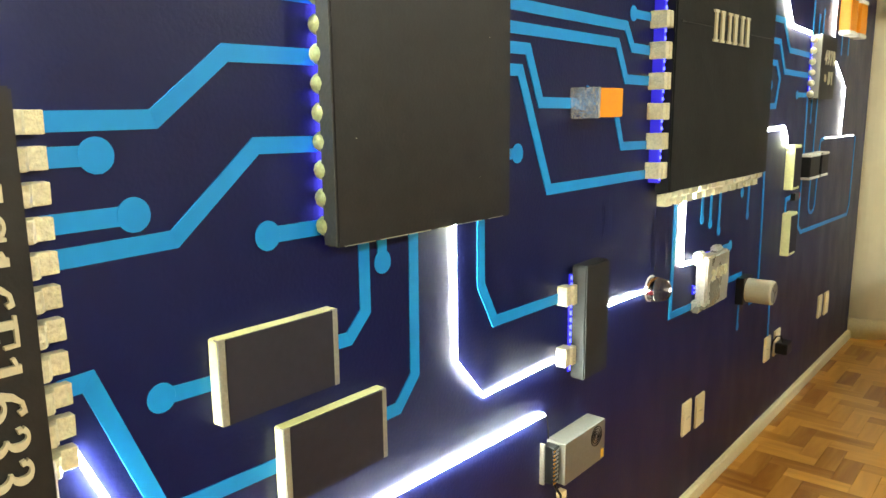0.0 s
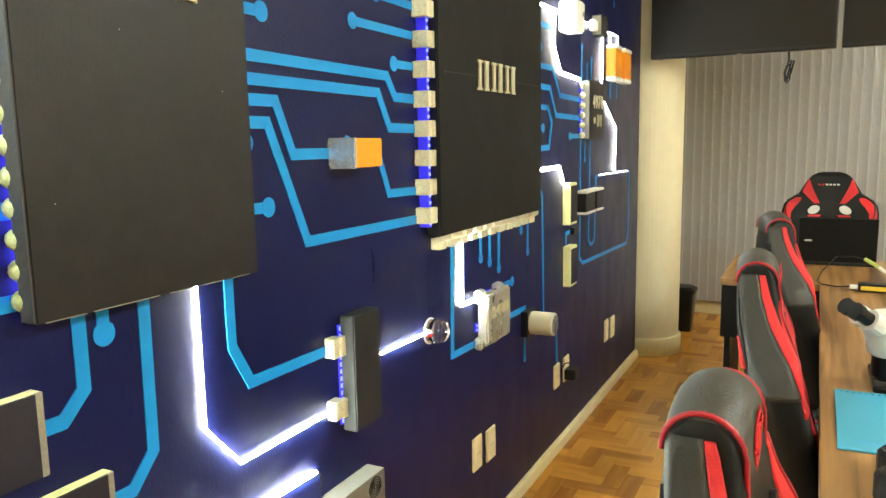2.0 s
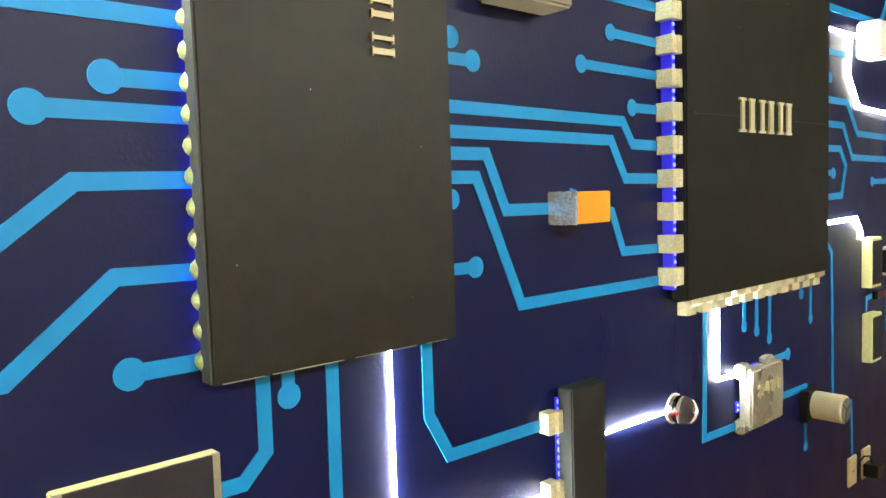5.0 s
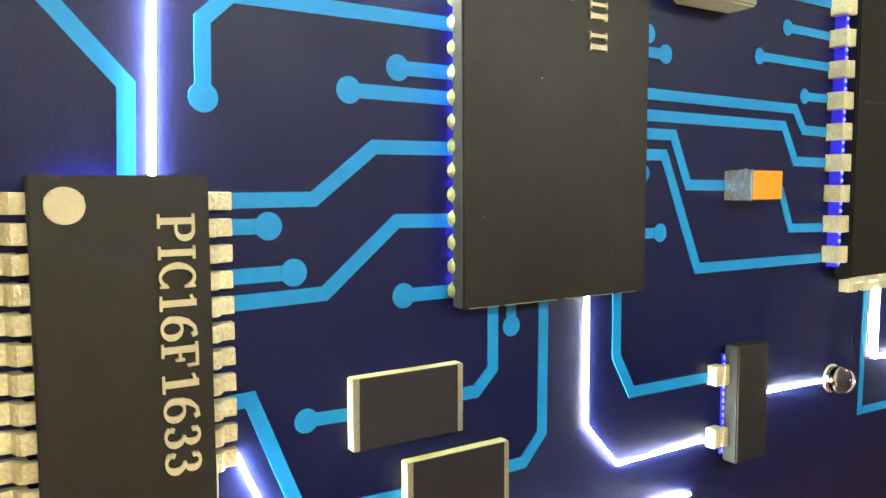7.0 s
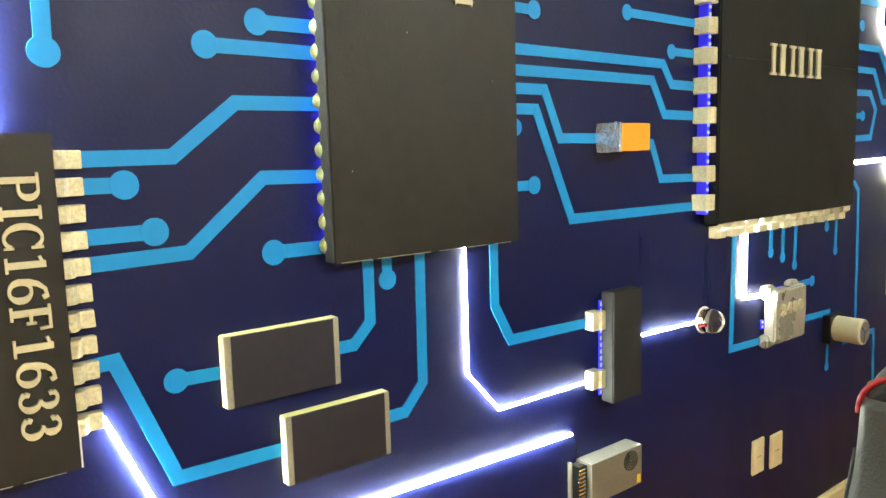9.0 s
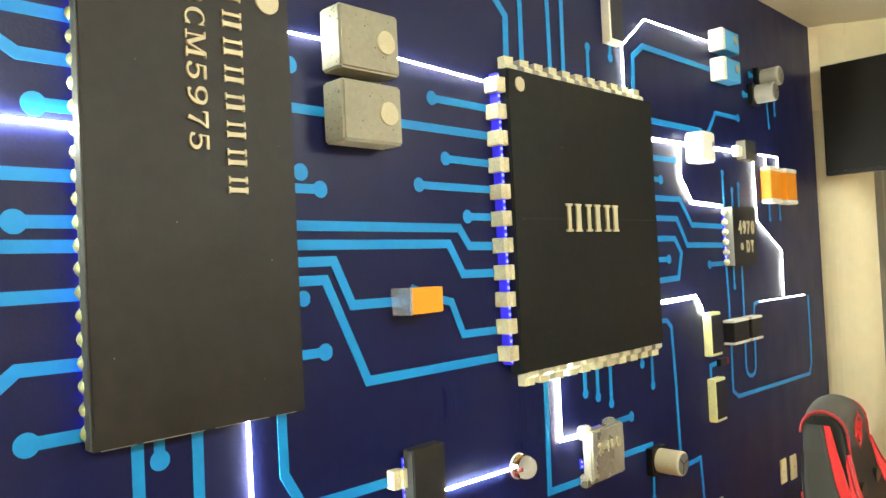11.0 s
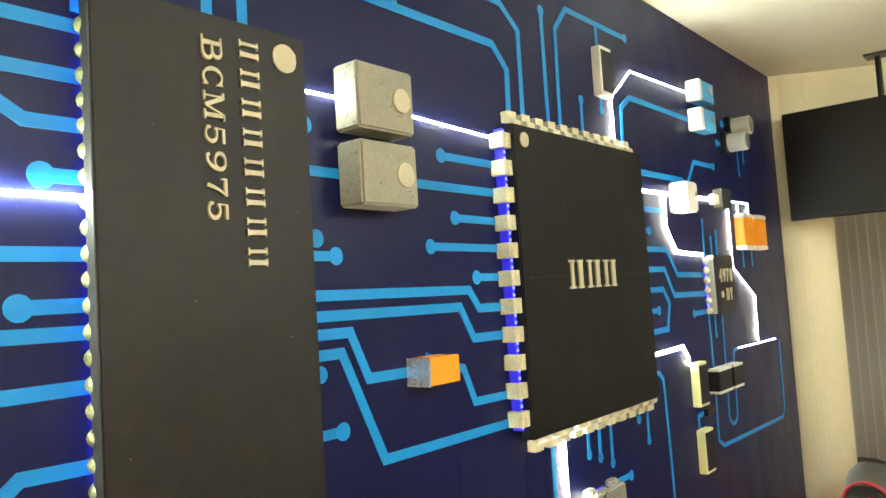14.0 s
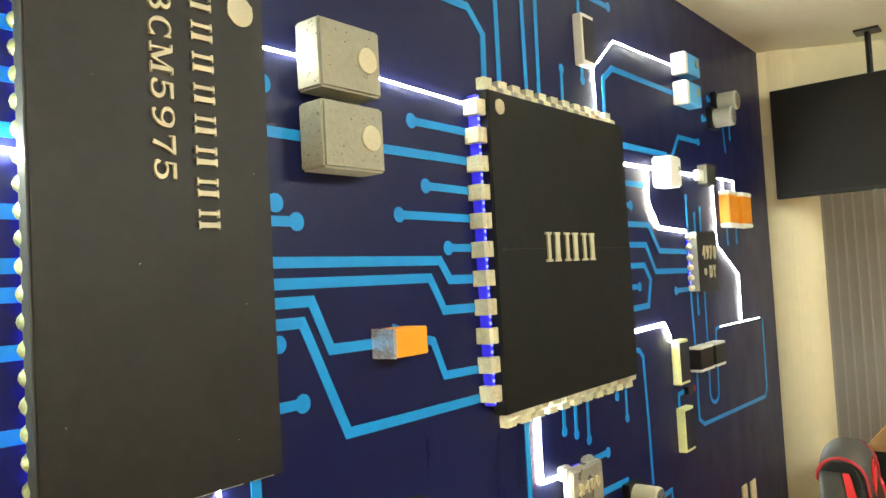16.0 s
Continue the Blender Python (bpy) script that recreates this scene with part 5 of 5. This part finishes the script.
    # emblem on the hood
    if emblem:
        em, ex = S0 + 0.634, -0.004
        ring_pts = [(ex + 0.027 * math.cos(2 * math.pi * k / 18), mid(0.63) - 0.0485, em + 0.033 * math.sin(2 * math.pi * k / 18)) for k in range(18)]
        part("emblem", tube(ring_pts, 0.0019, 6, True), RED, ob, "red embroidered emblem")
        ey = mid(0.63) - 0.0490
        part("emblem_slash", tube([(ex -0.0352, ey, em - 0.0072), (ex +0.0000, ey, em + 0.0027), (ex +0.0387, ey, em + 0.0135)], 0.0015, 6), RED, ob)
        part("emblem_spike", tube([(ex +0.0000, ey, em + 0.0306), (ex -0.0035, ey, em + 0.0414)], 0.0013, 6), RED, ob)
        part("emblem_spike", tube([(ex +0.0000, ey, em - 0.0306), (ex +0.0018, ey, em - 0.0423)], 0.0013, 6), RED, ob)
        part("emblem_stroke", tube([(ex -0.0070, ey, em + 0.0198), (ex -0.0097, ey, em + 0.0036), (ex -0.0053, ey, em - 0.0162)], 0.0034, 6), RED, ob)
        part("emblem_stroke", tube([(ex +0.0088, ey, em + 0.0162), (ex +0.0106, ey, em + 0.0036)], 0.0030, 6), RED, ob)
        part("emblem_stroke", tube([(ex -0.0035, ey, em - 0.0198), (ex +0.0088, ey, em - 0.0144), (ex +0.0114, ey, em - 0.0054)], 0.0026, 6), RED, ob)
    else:
        for k in range(6):
            part("badge_bar", block(-0.060 + 0.018 * k, -0.048 + 0.018 * k, mid(0.65) - 0.0475, mid(0.65) - 0.040, S0 + 0.646, S0 + 0.654), RED if k < 2 else WHITEMARK, ob, "small printed bar")
    # seat
    part("seat", loft([rrect(0.44, 0.46, 0.08, S0 - 0.08, 0, -0.08), rrect(0.50, 0.52, 0.09, S0 - 0.05, 0, -0.08), rrect(0.50, 0.52, 0.09, S0 + 0.01, 0, -0.08), rrect(0.44, 0.46, 0.08, S0 + 0.035, 0, -0.08)]), LEATHER, ob, smooth=True)
    part("seat_piping", tube(rrect(0.506, 0.526, 0.09, S0 + 0.012, 0, -0.08), 0.005, 6, True), PIPING, ob, "red piping")
    part("gas_column", lathe([(0.030, 0.10), (0.030, 0.26), (0.020, 0.265), (0.020, S0 - 0.08)], 0, -0.06, 0, 16), PLASTIC, ob)
    for k in range(5):
        a = radians(90 + 72 * k)
        d = Vector((math.cos(a), math.sin(a), 0))
        o = Vector((0, -0.06, 0))
        part("star_leg", tube([o + Vector((0, 0, 0.12)), o + d * 0.16 + Vector((0, 0, 0.105)), o + d * 0.30 + Vector((0, 0, 0.075))], 0.020), PLASTIC, ob)
        b = lathe([(0.026, -0.022), (0.028, -0.018), (0.028, 0.018), (0.026, 0.022)], 0, 0, 0, 14, "Y")
        b.transform(Matrix.Translation(o + d * 0.30 + Vector((0, 0, 0.028))) @ Matrix.Rotation(a, 4, "Z"))
        part("caster", b, PLASTIC, ob)
    return ob


gaming_chair(pose(1.231, -1.142, 0, 0, 0, -2), -0.073)
gaming_chair(pose(2.255, -1.120, 0, 0, 0, 4), -0.056)
gaming_chair(pose(3.285, -1.103, 0, 0, 0, 14), -0.054)
gaming_chair(pose(4.66, -1.055, 0, 0, 0, -90), 0.0, False)

# ---- parquet, last ----
PW, PL, GAP = 0.072, 0.216, 0.0006


def plank(length_axis):
    lx, ly = (PL, PW) if length_axis == 0 else (PW, PL)
    b = bmesh.new()
    x, y, c = lx / 2 - GAP / 2, ly / 2 - GAP / 2, 0.0006
    lo = [b.verts.new((sx * x, sy * y, -0.006)) for sx, sy in ((-1, -1), (1, -1), (1, 1), (-1, 1))]
    mid = [b.verts.new((sx * x, sy * y, -c)) for sx, sy in ((-1, -1), (1, -1), (1, 1), (-1, 1))]
    top = [b.verts.new((sx * (x - c), sy * (y - c), 0)) for sx, sy in ((-1, -1), (1, -1), (1, 1), (-1, 1))]
    for p, q in ((lo, mid), (mid, top)):
        for k in range(4):
            b.faces.new((p[k], p[(k + 1) % 4], q[(k + 1) % 4], q[k]))
    b.faces.new(top)
    me = bpy.data.meshes.new("parquet_block")
    b.to_mesh(me)
    b.free()
    me.materials.append(PARQUET[length_axis])
    return me


plank_x, plank_y = plank(0), plank(1)
near, verts, faces, slots = 0, [], [], []
for i in range(-90, 180):
    for j in range(-90, 180):
        # herringbone: each step shifts by one width along both axes
        for ax in (0, 1):
            ox, oy = i * PW + j * PL, i * PW - j * PL
            if ax == 0:
                cx, cy = ox + PL / 2, oy + PW / 2
            else:
                cx, cy = ox + PW / 2 , oy + PW + PL / 2
            cx, cy = cx - 2.0, cy - 2.0
            hx, hy = (PL / 2, PW / 2) if ax == 0 else (PW / 2, PL / 2)
            if not (XL < cx < XR and YF < cy < 0.24):
                continue
            if 2.05 < cx < 4.75 and -0.78 < cy < 0.02 and near < 300:
                o = new("parquet_block", plank_x if ax == 0 else plank_y)
                o.location = (cx, cy, 0)
                o.parent = floor
                near += 1
            else:
                k = len(verts)
                hx, hy = hx - GAP / 2, hy - GAP / 2
                for z, s in ((-0.006, 0), (-0.0006, 0), (0, 0.0006)):
                    verts += [(cx + sx * (hx - s), cy + sy * (hy - s), z) for sx, sy in ((-1, -1), (1, -1), (1, 1), (-1, 1))]
                faces += [(k + a, k + (a + 1) % 4, k + 4 + (a + 1) % 4, k + 4 + a) for a in range(4)]
                faces += [(k + 4 + a, k + 4 + (a + 1) % 4, k + 8 + (a + 1) % 4, k + 8 + a) for a in range(4)]
                faces.append((k + 8, k + 9, k + 10, k + 11))
                slots += [ax] * 9
me = bpy.data.meshes.new("parquet_rest")
me.from_pydata(verts, [], faces)
me.materials.append(PARQUETREST[0])
me.materials.append(PARQUETREST[1])
me.polygons.foreach_set("material_index", slots)
rest = new("parquet_rest", me)
rest.parent = floor
tagged(rest, kind="stuff")
